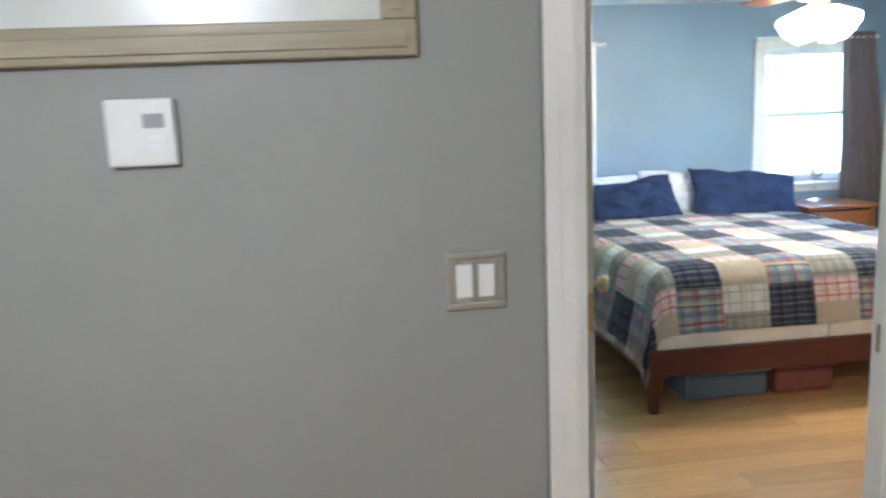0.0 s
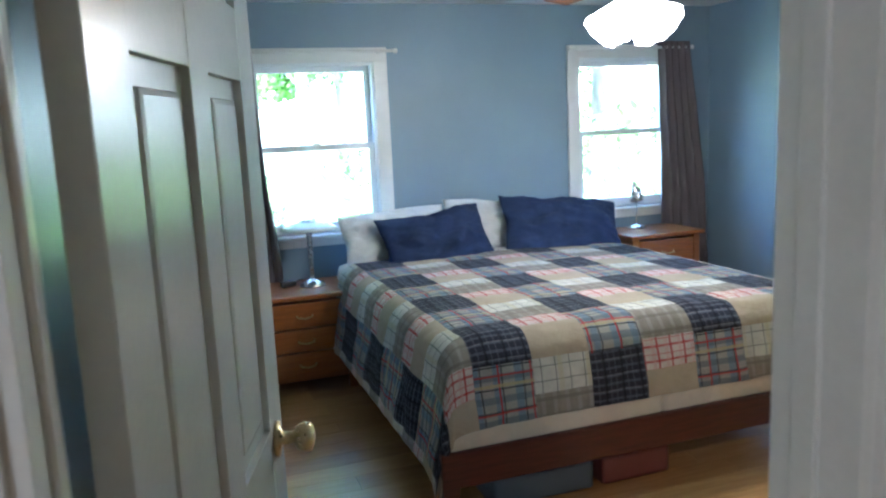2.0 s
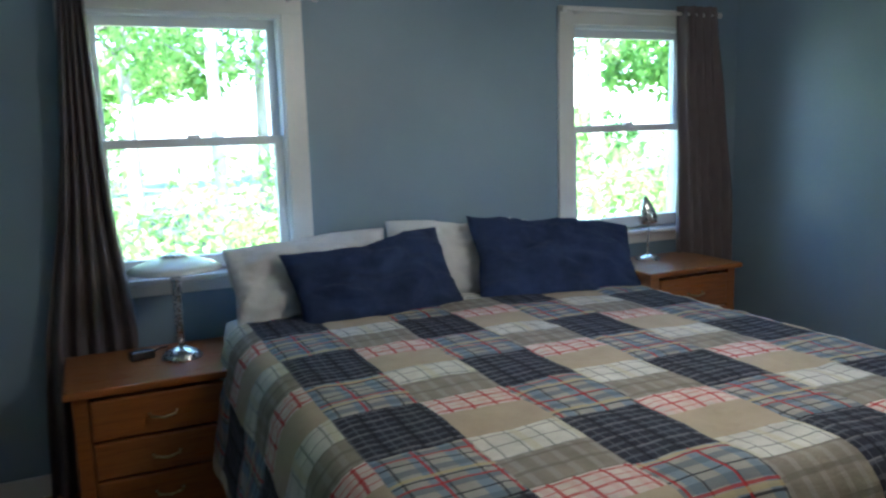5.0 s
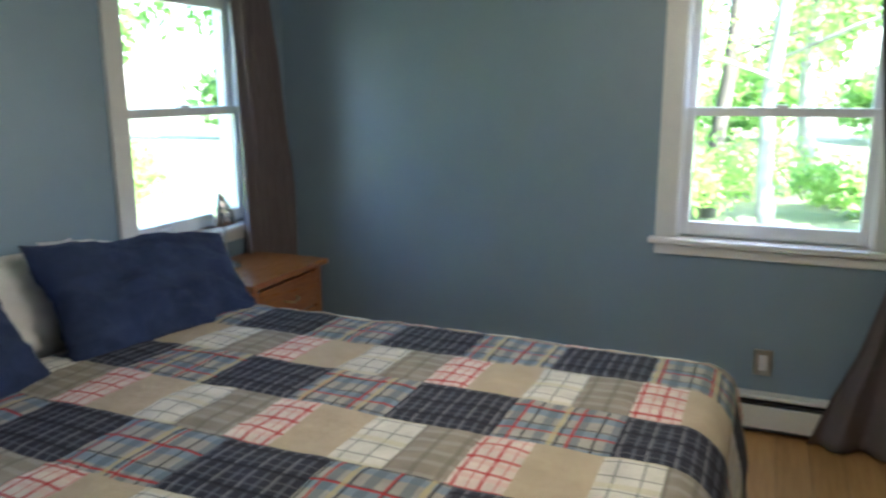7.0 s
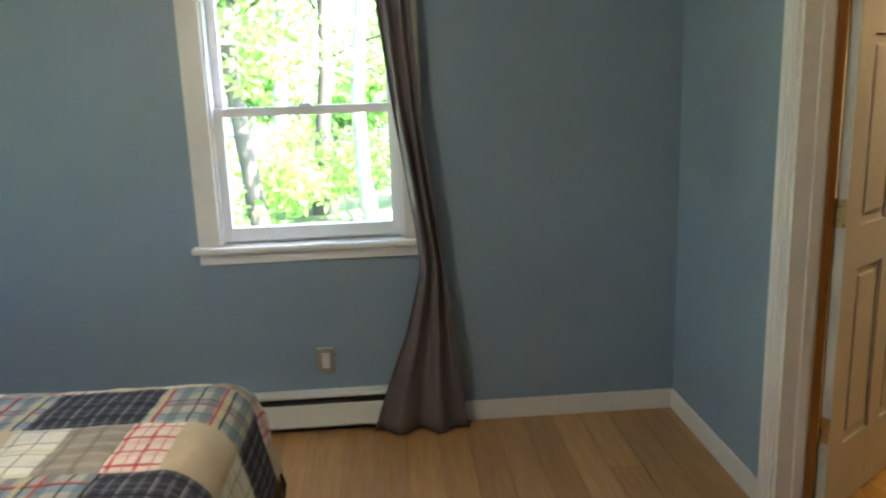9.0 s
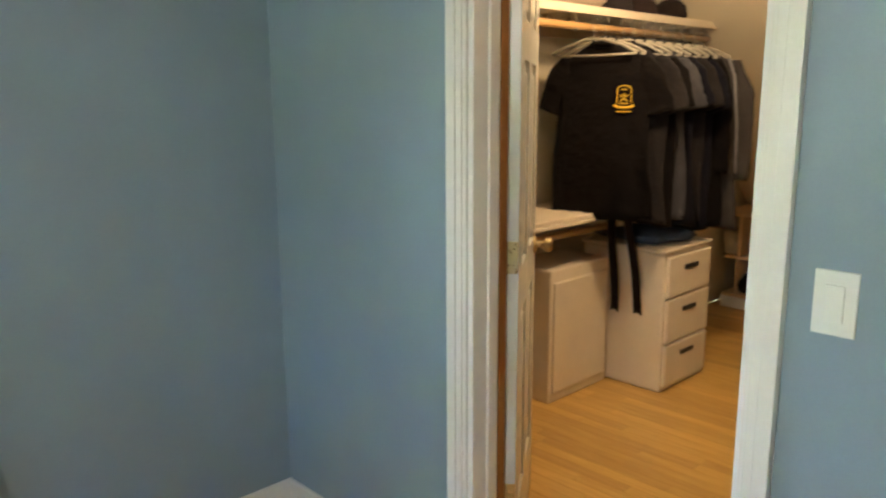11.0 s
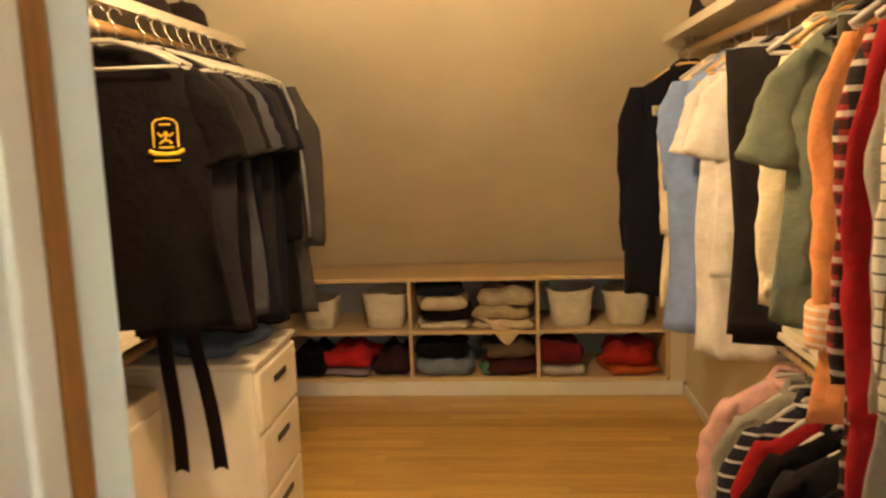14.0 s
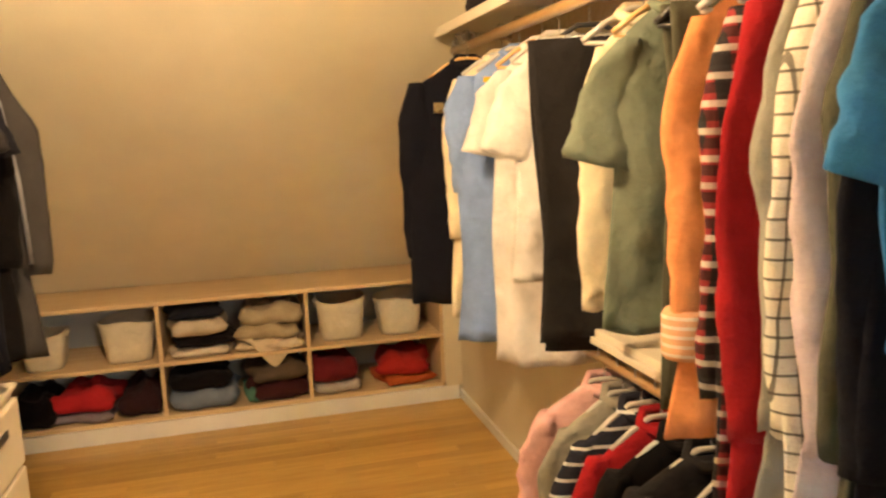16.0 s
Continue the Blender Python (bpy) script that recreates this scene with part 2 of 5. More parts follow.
def grid(nu, nv, place, bm=None):
    bm = bm or bmesh.new()
    g = [[bm.verts.new(place(i / nu, j / nv)) for j in range(nv + 1)] for i in range(nu + 1)]
    for i in range(nu):
        for j in range(nv):
            bm.faces.new((g[i][j], g[i + 1][j], g[i + 1][j + 1], g[i][j + 1]))
    return bm


def thicken(ob, t):
    mod = ob.modifiers.new("thickness", "SOLIDIFY")
    mod.thickness, mod.offset = t, 0
    return ob


def wobble(x, y, z, f):
    return noise.noise(Vector((x * f, y * f, z * f)))


# ---- the rooms ----
N, E, S, W, H = 5.33, 3.91, 1.42, 0.03, 2.24
HALL = S - 0.125
ES = 1.27
EH = ES - 0.125
CE, CW = 4.10, 1.70
BACK = -2.74


def wall(name, axis, a0, a1, t0, t1, z0, z1, holes, material, label):
    """A wall along x or y from a0 to a1, t0 to t1 thick, with openings (a0, a1, z0, z1)."""
    bm = bmesh.new()

    def piece(p, q, lo, hi):
        if q - p > 1e-4 and hi - lo > 1e-4:
            add_box(bm, p, q, t0, t1, lo, hi) if axis == "x" else add_box(bm, t0, t1, p, q, lo, hi)
    at = a0
    for h0, h1, lo, hi in sorted(holes):
        piece(at, h0, z0, z1)
        piece(h0, h1, z0, lo)
        piece(h0, h1, hi, z1)
        at = h1
    piece(at, a1, z0, z1)
    return solid(name, bm, material, label, "wall", kind="structure")


WA, WB, WC = (0.615, 1.375), (2.82, 3.58), (2.585, 3.345)
LOW, HIGH = 0.835, 1.885
wall("wall_north", "x", W - 0.12, E + 0.15, N, N + 0.15, -0.2, H + 0.15, [(*WA, LOW, HIGH), (*WB, LOW, HIGH)], BLUE, "matte blue painted bedroom wall with two windows")
wall("wall_east", "y", S - 0.06, N, E, E + 0.15, -0.2, H + 0.15, [(*WC, LOW, HIGH)], BLUE, "matte blue painted bedroom wall with one window")
wall("wall_west", "y", ES, N, W - 0.12, W, -0.2, H + 0.15, [], BLUE, "plain blue painted bedroom wall beside the entry door")
ENTRY, CLOSET, HEAD = (0.012, 0.798), (2.25, 3.002), 2.04
wall("wall_south", "x", 1.46, E, S - 0.06, S, 0, H, [(*CLOSET, 0, HEAD)], BLUE, "blue painted wall around the closet doorway")
wall("wall_entry", "x", W - 0.12, 1.46, ES - 0.06, ES, 0, H, [(*ENTRY, 0, HEAD)], BLUE, "blue painted wall around the entry doorway")
wall("wall_jog", "y", ES - 0.06, S, 1.46, 1.52, 0, H, [], BLUE, "short blue wall return between the doorways")
wall("wall_hall", "x", -2.2, 1.58, EH, ES - 0.06, 0, H, [(*ENTRY, 0, HEAD)], GREY, "grey painted hallway wall with a white doorway")
wall("wall_closet_north", "x", CW - 0.12, CE + 0.12, HALL, S - 0.06, 0, H, [(*CLOSET, 0, HEAD)], CREAM, "cream painted closet wall around its doorway")
wall("wall_closet_east", "y", BACK - 0.1, HALL, CE, CE + 0.12, 0, H, [], CREAM, "cream painted closet side wall behind hanging clothes")
wall("wall_closet_west", "y", BACK - 0.1, HALL, CW - 0.12, CW, 0, H, [], CREAM, "cream painted closet side wall behind hanging clothes")
wall("wall_closet_knee", "x", CW, CE, BACK - 0.1, BACK, 0, 0.9, [], CREAM, "low cream knee wall behind the closet shelf")
wall("wall_hall_south", "x", -2.2, CW - 0.12, -1.75, -1.65, 0, H, [], GREY, "plain grey hallway wall")
wall("wall_hall_west", "y", -1.75, EH, -2.3, -2.2, 0, H, [], GREY, "plain grey hallway end wall")
slope = bmesh.new()
z_at = lambda y: 0.66 + 0.81 * (y - BACK)
vs = [slope.verts.new((x, y, z)) for x in (CW, CE) for y, z in ((BACK, z_at(BACK)), (-0.78, z_at(-0.78)), (-0.78, z_at(-0.78) + 0.1), (BACK - 0.1, z_at(BACK) + 0.1))]
for f in ((0, 1, 2, 3), (7, 6, 5, 4), (0, 4, 5, 1), (1, 5, 6, 2), (2, 6, 7, 3), (3, 7, 4, 0)):
    slope.faces.new([vs[i] for i in f])
solid("wall_closet_slope", slope, CREAM, "sloping cream closet wall under the roof", "wall", kind="structure")
solid("ceiling", box(W - 0.12, E + 0.15, ES, N + 0.15, H, H + 0.1), CEIL, "flat white bedroom ceiling", "ceiling", kind="structure")
solid("ceiling_closet", box(CW - 0.12, CE + 0.12, -0.86, S, H + 0.002, H + 0.1), CEIL, "flat white closet ceiling", "ceiling", kind="structure")
solid("ceiling_hall", box(-2.3, CW - 0.12, -1.75, ES - 0.001, H, H + 0.1), CEIL, "flat white hallway ceiling", "ceiling", kind="structure")
floor_room = solid("floor", box(W, E, ES - 0.06, N, -0.1, -0.012), SUBFLOOR, "light oak plank bedroom floor", "floor", kind="structure")
floor_closet = solid("floor_closet", box(CW, CE, BACK, S - 0.06, -0.1, -0.013), SUBFLOOR, "yellow oak strip closet floor", "floor", kind="structure")
floor_hall = solid("floor_hall", box(-2.2, CW - 0.12, -1.65, ES - 0.06, -0.1, -0.012), SUBFLOOR, "light oak plank hallway floor", "floor", kind="structure")


def run(name, x0, x1, y0, y1, label, h=0.088):
    bm = box(x0, x1, y0, y1, 0, h, 0.004)
    return solid(name, bm, TRIM, label, "baseboard", kind="structure")


run("baseboard_east", E - 0.014, E, S, 2.45, "white painted wooden baseboard")
run("baseboard_east_b", E - 0.014, E, 4.86, N, "white painted wooden baseboard")
run("baseboard_south", 3.062, E - 0.014, S, S + 0.014, "white painted wooden baseboard")
run("baseboard_south_b", 1.54, 2.178, S, S + 0.014, "white painted wooden baseboard")
run("baseboard_west", W, W + 0.014, ES + 0.02, N, "white painted wooden baseboard")
run("baseboard_north", W + 0.014, E - 0.014, N - 0.014, N, "white painted wooden baseboard")
run("baseboard_closet", CW, CW + 0.014, -2.23, HALL, "cream painted closet baseboard", 0.05)


def casing(name, a0, a1, y, out, label, wd=0.075):
    """Door casing: two legs and a head with stepped moulding, standing proud of the wall at y towards out."""
    root = thing(name, pose(0, 0, 0), label, "door casing", kind="structure")
    for s, x in ((-1, a0), (1, a1)):
        bm = bmesh.new()
        for w0, w1, d in ((0.0, wd, 0.014), (0.010, wd - 0.012, 0.019), (wd - 0.032, wd, 0.024)):
            p, q = sorted((x + s * w0, x + s * w1))
            add_box(bm, p, q, *sorted((y, y + out * d)), 0, HEAD, 0.003)
        part("casing_leg", bm, TRIM, root)
    bm = bmesh.new()
    for w0, w1, d in ((0.0, wd, 0.014), (wd - 0.032, wd, 0.024)):
        add_box(bm, a0 - wd, a1 + wd, *sorted((y, y + out * d)), HEAD + w0, HEAD + w1, 0.003)
    part("casing_head", bm, TRIM, root)
    return root


casing("trim_entry_hall", *ENTRY, EH, -1, "white moulded door casing on the grey hall wall")
casing("trim_closet_room", *CLOSET, S, 1, "white moulded door casing on the blue wall", 0.062)


def jambs(name, a0, a1, y0, y1, stop_y, label):
    root = thing(name, pose(0, 0, 0), label, "door jamb", kind="structure")
    for s, x in ((1, a0), (-1, a1)):
        part("jamb", box(*sorted((x - s * 0.002, x + s * 0.016)), y0 - 0.002, y1 + 0.002, 0, HEAD, 0.002), TRIM, root)
        part("door_stop", box(*sorted((x + s * 0.016, x + s * 0.024)), stop_y - 0.018, stop_y + 0.018, 0, HEAD - 0.02, 0.003), TRIM, root)
    part("jamb", box(a0, a1, y0 - 0.002, y1 + 0.002, HEAD - 0.018, HEAD, 0.002), TRIM, root)
    return root


STAIN = wood("amber_stained_jamb", (0.34, 0.15, 0.03), (0.24, 0.095, 0.018), 0.35, (18, 18, 1.5))
jambs("jamb_entry", *ENTRY, EH, ES, ES - 0.055, "white painted jamb lining the bedroom doorway")
jambs("jamb_closet", *CLOSET, HALL, S, HALL + 0.055, "white painted jamb lining the closet doorway")
solid("trim_closet_rebate", box(CLOSET[1] - 0.020, CLOSET[1] - 0.0155, HALL - 0.002, HALL + 0.026, 0, HEAD - 0.02, 0.001), STAIN, "amber stained wooden rebate strip of the closet doorway", "trim", kind="structure")


def panel_door(name, m, width, label, knob_mat):
    """Six panel door, hinge at the origin, leaf along +x, 35 mm thick in y."""
    root = thing(name, m, label, "door", kind="structure")
    bm = bmesh.new()
    h, w, st = 2.02, width, 0.105
    cols = [(st, w / 2 - 0.045), (w / 2 + 0.045, w - st)]
    rows = [(0.24, 0.84), (0.98, 1.56), (1.67, 1.91)]
    xs = [0, *sum(map(list, cols), []), w]
    for i in (0, 2, 4):
        add_box(bm, xs[i], xs[i + 1], 0, 0.035, 0.01, h, 0.002)
    edges = [0.01, *sum(map(list, rows), []), h]
    for c0, c1 in cols:
        for i in (0, 2, 4, 6):
            add_box(bm, c0 - 0.001, c1 + 0.001, 0.0005, 0.0345, edges[i], edges[i + 1], 0.0015)
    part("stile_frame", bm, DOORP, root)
    for c0, c1 in cols:
        for z0, z1 in rows:
            p = bmesh.new()
            add_box(p, c0, c1, 0.012, 0.023, z0, z1)
            add_box(p, c0 + 0.03, c1 - 0.03, 0.004, 0.031, z0 + 0.03, z1 - 0.03, 0.009)
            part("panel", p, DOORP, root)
    for z in (0.27, 0.985, 1.74):
        hg = box(-0.003, 0.0, 0.001, 0.034, z, z + 0.09, 0.0006)
        tube([(-0.008, 0.036, z), (-0.008, 0.036, z + 0.09)], 0.006, 8, hg)
        for dz in (0.015, 0.045, 0.075):
            add_box(hg, -0.0045, -0.003, 0.008, 0.014, z + dz - 0.003, z + dz + 0.003)
        part("hinge", hg, BRASS, root, "old brass butt hinge")
    for s, y in ((-1, 0.0), (1, 0.035)):
        prof = [(0.031, 0), (0.031, 0.006), (0.012, 0.010), (0.011, 0.030), (0.022, 0.038), (0.027, 0.050), (0.024, 0.062), (0.010, 0.067)]
        part("knob", lathe(prof, 20, pose(w - 0.065, y, 0.95, 90 if s < 0 else -90)), knob_mat, root, "brass door knob", True)
    return root


panel_door("door_entry", pose(0.046, ES - 0.001, 0, 0, 0, 73.5) @ pose(0.004, -0.036, 0), 0.705, "white six-panel entry door standing open into the bedroom", BRASS)
panel_door("door_closet", pose(2.988, HALL - 0.002, 0, 0, 0, -55) @ pose(0.014, -0.036, 0), 0.68, "white six-panel closet door standing open into the closet", BRASS)
solid("strike_plate", box(0.7805, 0.783, ES - 0.05, ES - 0.015, 0.88, 0.95, 0.0005), BRASS, "small brass strike plate on the entry jamb", "strike plate")


def window(name, m, label):
    """Double hung window. x across (0 to 0.76), y outwards from the wall's inner face, z from the floor."""
    root = thing(name, m, label, "window", kind="structure")
    w = 0.76
    for x0, x1 in ((-0.085, 0.004), (w - 0.004, w + 0.085)):
        bm = box(x0, x1, -0.018, 0, LOW, HIGH + 0.085, 0.004)
        part("casing_leg", bm, TRIM, root)
    part("casing_head", box(-0.085, w + 0.085, -0.021, 0, HIGH, HIGH + 0.088, 0.004), TRIM, root)
    part("window_sill", box(-0.11, w + 0.11, -0.05, 0.06, LOW - 0.026, LOW, 0.008), TRIM, root)
    part("apron", box(-0.085, w + 0.085, -0.017, 0, LOW - 0.075, LOW - 0.026, 0.005), TRIM, root)
    lin = bmesh.new()
    for b in ((0, 0.014, 0, 0.15, LOW, HIGH), (w - 0.014, w, 0, 0.15, LOW, HIGH), (0.014, w - 0.014, 0, 0.15, HIGH - 0.014, HIGH), (0.014, w - 0.014, 0.055, 0.15, LOW - 0.004, LOW + 0.012)):
        add_box(lin, *b)
    part("window_frame", lin, SASH, root)
    mid = 1.372
    for nm, y0, lo, hi, bot, top in (("lower_sash", 0.03, LOW + 0.012, mid + 0.018, 0.055, 0.036), ("upper_sash", 0.07, mid - 0.018, HIGH - 0.014, 0.036, 0.038)):
        bm = bmesh.new()
        a, b = 0.014, w - 0.014
        st = 0.036
        add_box(bm, a, a + st, y0, y0 + 0.036, lo, hi, 0.003)
        add_box(bm, b - st, b, y0, y0 + 0.036, lo, hi, 0.003)
        add_box(bm, a + st, b - st, y0, y0 + 0.036, lo, lo + bot, 0.003)
        add_box(bm, a + st, b - st, y0, y0 + 0.036, hi - top, hi, 0.003)
        sash = part(nm, bm, SASH, root)
        pane = part("pane", box(a + st - 0.004, b - st + 0.004, y0 + 0.015, y0 + 0.019, lo + bot - 0.004, hi - top + 0.004), GLASS, sash)
        pane.visible_shadow = False
    lock = box(w / 2 - 0.025, w / 2 + 0.025, 0.03, 0.06, mid + 0.018, mid + 0.03, 0.004)
    part("sash_lock", lock, SASH, root)
    return root


window("window_1", pose(WA[0], N, 0), "white double-hung window looking onto trees, dark curtain beside it")
window("window_2", pose(WB[0], N, 0), "white double-hung window looking onto trees, behind the bed")
window("window_3", pose(E, WC[1], 0, 0, 0, -90), "white double-hung window on the blue side wall")

# ---- bed ----
BX0, BX1, BY0, BY1, TOP = 0.95, 2.78, 2.985, 5.2, 0.70


def bed():
    root = thing("bed", pose(0, 0, 0), "wide dark cherry platform bed made up with a patchwork quilt", "bed")
    part("foot_rail", box(BX0 - 0.02, BX1 + 0.0, BY0, BY0 + 0.035, 0.19, 0.325, 0.008), CHERRY, root)
    for x in (BX0 - 0.02, BX1 - 0.035):
        part("side_rail", box(x, x + 0.035, BY0 + 0.035, BY1, 0.19, 0.325, 0.006), CHERRY, root)
    for x in (BX0 + 0.015, BX1 - 0.035):
        for y in (BY0 + 0.035, BY1 - 0.08):
            bm = lathe([(0.024, 0), (0.026, 0.01), (0.046, 0.19), (0.046, 0.21)], 4, pose(x, y, 0, 0, 0, 45))
            part("leg", bm, CHERRY, root, "tapered cherry leg")
    part("slat_base", box(BX0 + 0.02, BX1 - 0.04, BY0 + 0.04, BY1, 0.27, 0.31), SHELFW, root)
    mid = (BX0 + BX1) / 2
    for x0, x1 in ((BX0 + 0.01, mid - 0.002), (mid + 0.002, BX1 - 0.02)):
        part("box_spring", box(x0, x1, BY0 + 0.02, BY1, 0.31, 0.44, 0.02), SHEET, root, "cream covered box spring", True)
    bm = box(BX0 + 0.07, BX1 - 0.02, BY0 + 0.10, BY1, 0.44, 0.668, 0.07)
    part("mattress", bm, SHEET, root, "cream sheeted mattress", True)
    return root


bed()


def quilt():
    """Patchwork quilt laid over the bed: u runs across and v from the foot's hem to the pillows, both in metres of cloth."""
    x0, x1, yf = BX0 + 0.03, BX1 + 0.05, BY0 + 0.045
    drop_l, drop_f, drop_r = 0.42, 0.255, 0.36
    round_r = 0.11
    width, length = x1 - x0, 4.9 - yf

    def fold(s):
        """Distance s past the flat's edge turned into (out, down) round a soft edge."""
        q = round_r * math.pi / 2
        if s <= -round_r:
            return s, 0.0
        s2 = s + round_r
        if s2 < q:
            a = s2 / round_r
            return -round_r + round_r * math.sin(a), round_r * (1 - math.cos(a))
        d = s2 - q
        return d * 0.20, round_r + d * 0.98

    def at(u, v, puff=0.0):
        left, right, foot = -u, u - width, -v
        dx_l, dz_l = fold(left)
        dx_r, dz_r = fold(right)
        dy_f, dz_f = fold(foot)
        x = x0 - dx_l if left > -round_r else (x1 + dx_r if right > -round_r else x0 + u)
        y = yf - dy_f if foot > -round_r else yf + v
        dz_s = max(dz_l, dz_r)
        z = TOP - max(dz_s, dz_f) - 0.35 * min(dz_s, dz_f)
        hang = max(dz_s, dz_f)
        n = wobble(u, v, 0.3, 6) * 0.007 + wobble(u, v, 1.7, 17) * 0.004
        z += (n + puff + 0.012 * math.sin(u * 2.2)) * (1 - min(1, hang / 0.09))
        if hang > 0.05:
            k = min(1, (hang - 0.05) / 0.2)
            w1 = abs(wobble(u, v, 5.1, 4.5)) * 0.03 * k + puff
            if dz_f >= dz_s:
                y -= w1
            else:
                x += (-1 if dz_l > 0 else 1) * w1
        return Vector((x, y, max(z, 0.14)))
    u0, u1, v0, v1 = -drop_l, width + drop_r, -drop_f, length
    root = thing("quilt", pose(0, 0, 0), "patchwork quilt in navy, tan, red and grey plaid squares", "quilt")
    back = grid(70, 70, lambda a, b: at(u0 + (u1 - u0) * a, v0 + (v1 - v0) * b, -0.014))
    thicken(part("backing", back, Q_TAN, root, "plain tan cotton backing", True), 0.008)
    cw = 0.2367
    mats = [Q_NAVY, Q_BLUE, Q_RED, Q_TAN, Q_WHITE, Q_GREY]

    def patches(c):
        """Heights along v at which the column's pieces begin, with their cloth."""
        base = (3.53 if (c // 2) % 2 == 0 else 3.25) if c % 2 == 0 else (3.26 if (c // 2) % 2 == 0 else 3.54)
        cuts = ((0, 0), (0.5, 1)) if c % 2 == 0 else ((0, 5), (0.26, 4), (0.5, 3), (0.78, 2))
        out = []
        for rep_ in range(-4, 6):
            for f, k in cuts:
                out.append((base + 0.54 * (rep_ + f) - yf, k))
        return out
    first = 1.075 - x0
    for c in range(-6, 14):
        ua, ub = max(u0, first + cw * c), min(u1, first + cw * (c + 1))
        if ub - ua < 0.01:
            continue
        rows = patches(c)
        for (va, k), (vb, _) in zip(rows, rows[1:]):
            va, vb = max(va, v0), min(vb, v1)
            if vb - va < 0.01:
                continue
            bm = bmesh.new()
            uv = bm.loops.layers.uv.new("uv")
            nu, nv = max(2, math.ceil((ub - ua) / 0.03)), max(2, math.ceil((vb - va) / 0.03))
            g = []
            for i in range(nu + 1):
                g.append([])
                for j in range(nv + 1):
                    a, b = i / nu, j / nv
                    u, v = ua + (ub - ua) * a, va + (vb - va) * b
                    edge = min(a * (ub - ua), (1 - a) * (ub - ua), b * (vb - va), (1 - b) * (vb - va))
                    g[-1].append((bm.verts.new(at(u, v, 0.002 + 0.004 * min(1, edge / 0.03))), u, v))
            for i in range(nu):
                for j in range(nv):
                    q = (g[i][j], g[i + 1][j], g[i + 1][j + 1], g[i][j + 1])
                    f = bm.faces.new([e[0] for e in q])
                    for loop, e in zip(f.loops, q):
                        loop[uv].uv = (e[1], e[2])
            part("patch", bm, mats[k], root, "", True)


quilt()


def pillow(name, m, w, h, d, material, label, group, seed):
    """Soft rectangular pillow, w across, h up, d thick."""
    bm = bmesh.new()
    n = 34
    for side in (1, -1):
        def place(a, b):
            x, z = 2 * a - 1, 2 * b - 1
            prof = max(0.0, (1 - abs(x) ** 2.6)) ** 0.5 * max(0.0, (1 - abs(z) ** 2.6)) ** 0.5
            pinch = 1 - 0.07 * (1 - abs(z)) * abs(x) ** 3
            pinch2 = 1 - 0.08 * (1 - abs(x)) * abs(z) ** 3
            cr = wobble(x * 1.3 + seed, z * 1.3, seed, 2.2) * 0.034 + (0.5 - abs(wobble(x * 0.8 + seed, z * 1.5 + x, seed * 2, 3.4))) * 0.030 + wobble(x + seed, z * 2, seed * 3, 7) * 0.008
            y = side * (d / 2) * prof + cr * (0.35 + prof)
            return Vector((x * w / 2 * pinch, y, z * h / 2 * pinch2 + 0.012 * math.sin(3 * x + seed)))
        grid(n, n, place, bm)
    bmesh.ops.remove_doubles(bm, verts=bm.verts, dist=0.0015)
    ob = solid(name, bm, material, label, "pillow", group, smooth=True)
    ob.matrix_world = m
    return ob


WLABEL, NLABEL = "white cotton bed pillow leaning on the blue wall", "navy blue cotton pillow lying on the quilt"
for x, y, z, rx, ry, rz, w, h, d, cloth, words, seed in (
        (1.42, 5.12, 0.800, -20, -3, 2, 0.66, 0.36, 0.20, WHITEF, WLABEL, 1.0),
        (1.36, 5.02, 0.790, -28, 2, 7, 0.66, 0.38, 0.18, WHITEF, WLABEL, 2.2),
        (2.04, 5.09, 0.810, -22, 2, -2, 0.62, 0.39, 0.20, WHITEF, WLABEL, 3.4),
        (2.55, 5.10, 0.785, -24, 5, 3, 0.66, 0.36, 0.18, WHITEF, WLABEL, 4.1),
        (1.575, 4.83, 0.805, -36, -4, 4, 0.68, 0.39, 0.19, NAVYF, NLABEL, 5.3),
        (2.42, 4.85, 0.815, -38, 7, -7, 0.80, 0.43, 0.19, NAVYF, NLABEL, 6.9)):
    pillow("pillow", pose(x, y, z, rx, ry, rz), w, h, d, cloth, words, "pillows on the bed", seed)

for nm, x0, x1, c, lb in (("storage_tub", 1.18, 1.62, (0.085, 0.11, 0.14), "blue grey plastic storage tub under the bed"), ("storage_box", 1.66, 1.98, (0.17, 0.045, 0.035), "red patterned storage box under the bed")):
    root = thing(nm, pose(0, 0, 0), lb, "storage box", "boxes under the bed")
    part("body", box(x0, x1, 3.12, 3.7, 0, 0.13, 0.02), paint(nm + "_plastic", c, 0.4), root, smooth=True)
    part("lid", box(x0 - 0.012, x1 + 0.012, 3.108, 3.712, 0.13, 0.15, 0.006), paint(nm + "_lid", shade(c, 1.5), 0.35), root)

# ---- nightstands and lamps ----


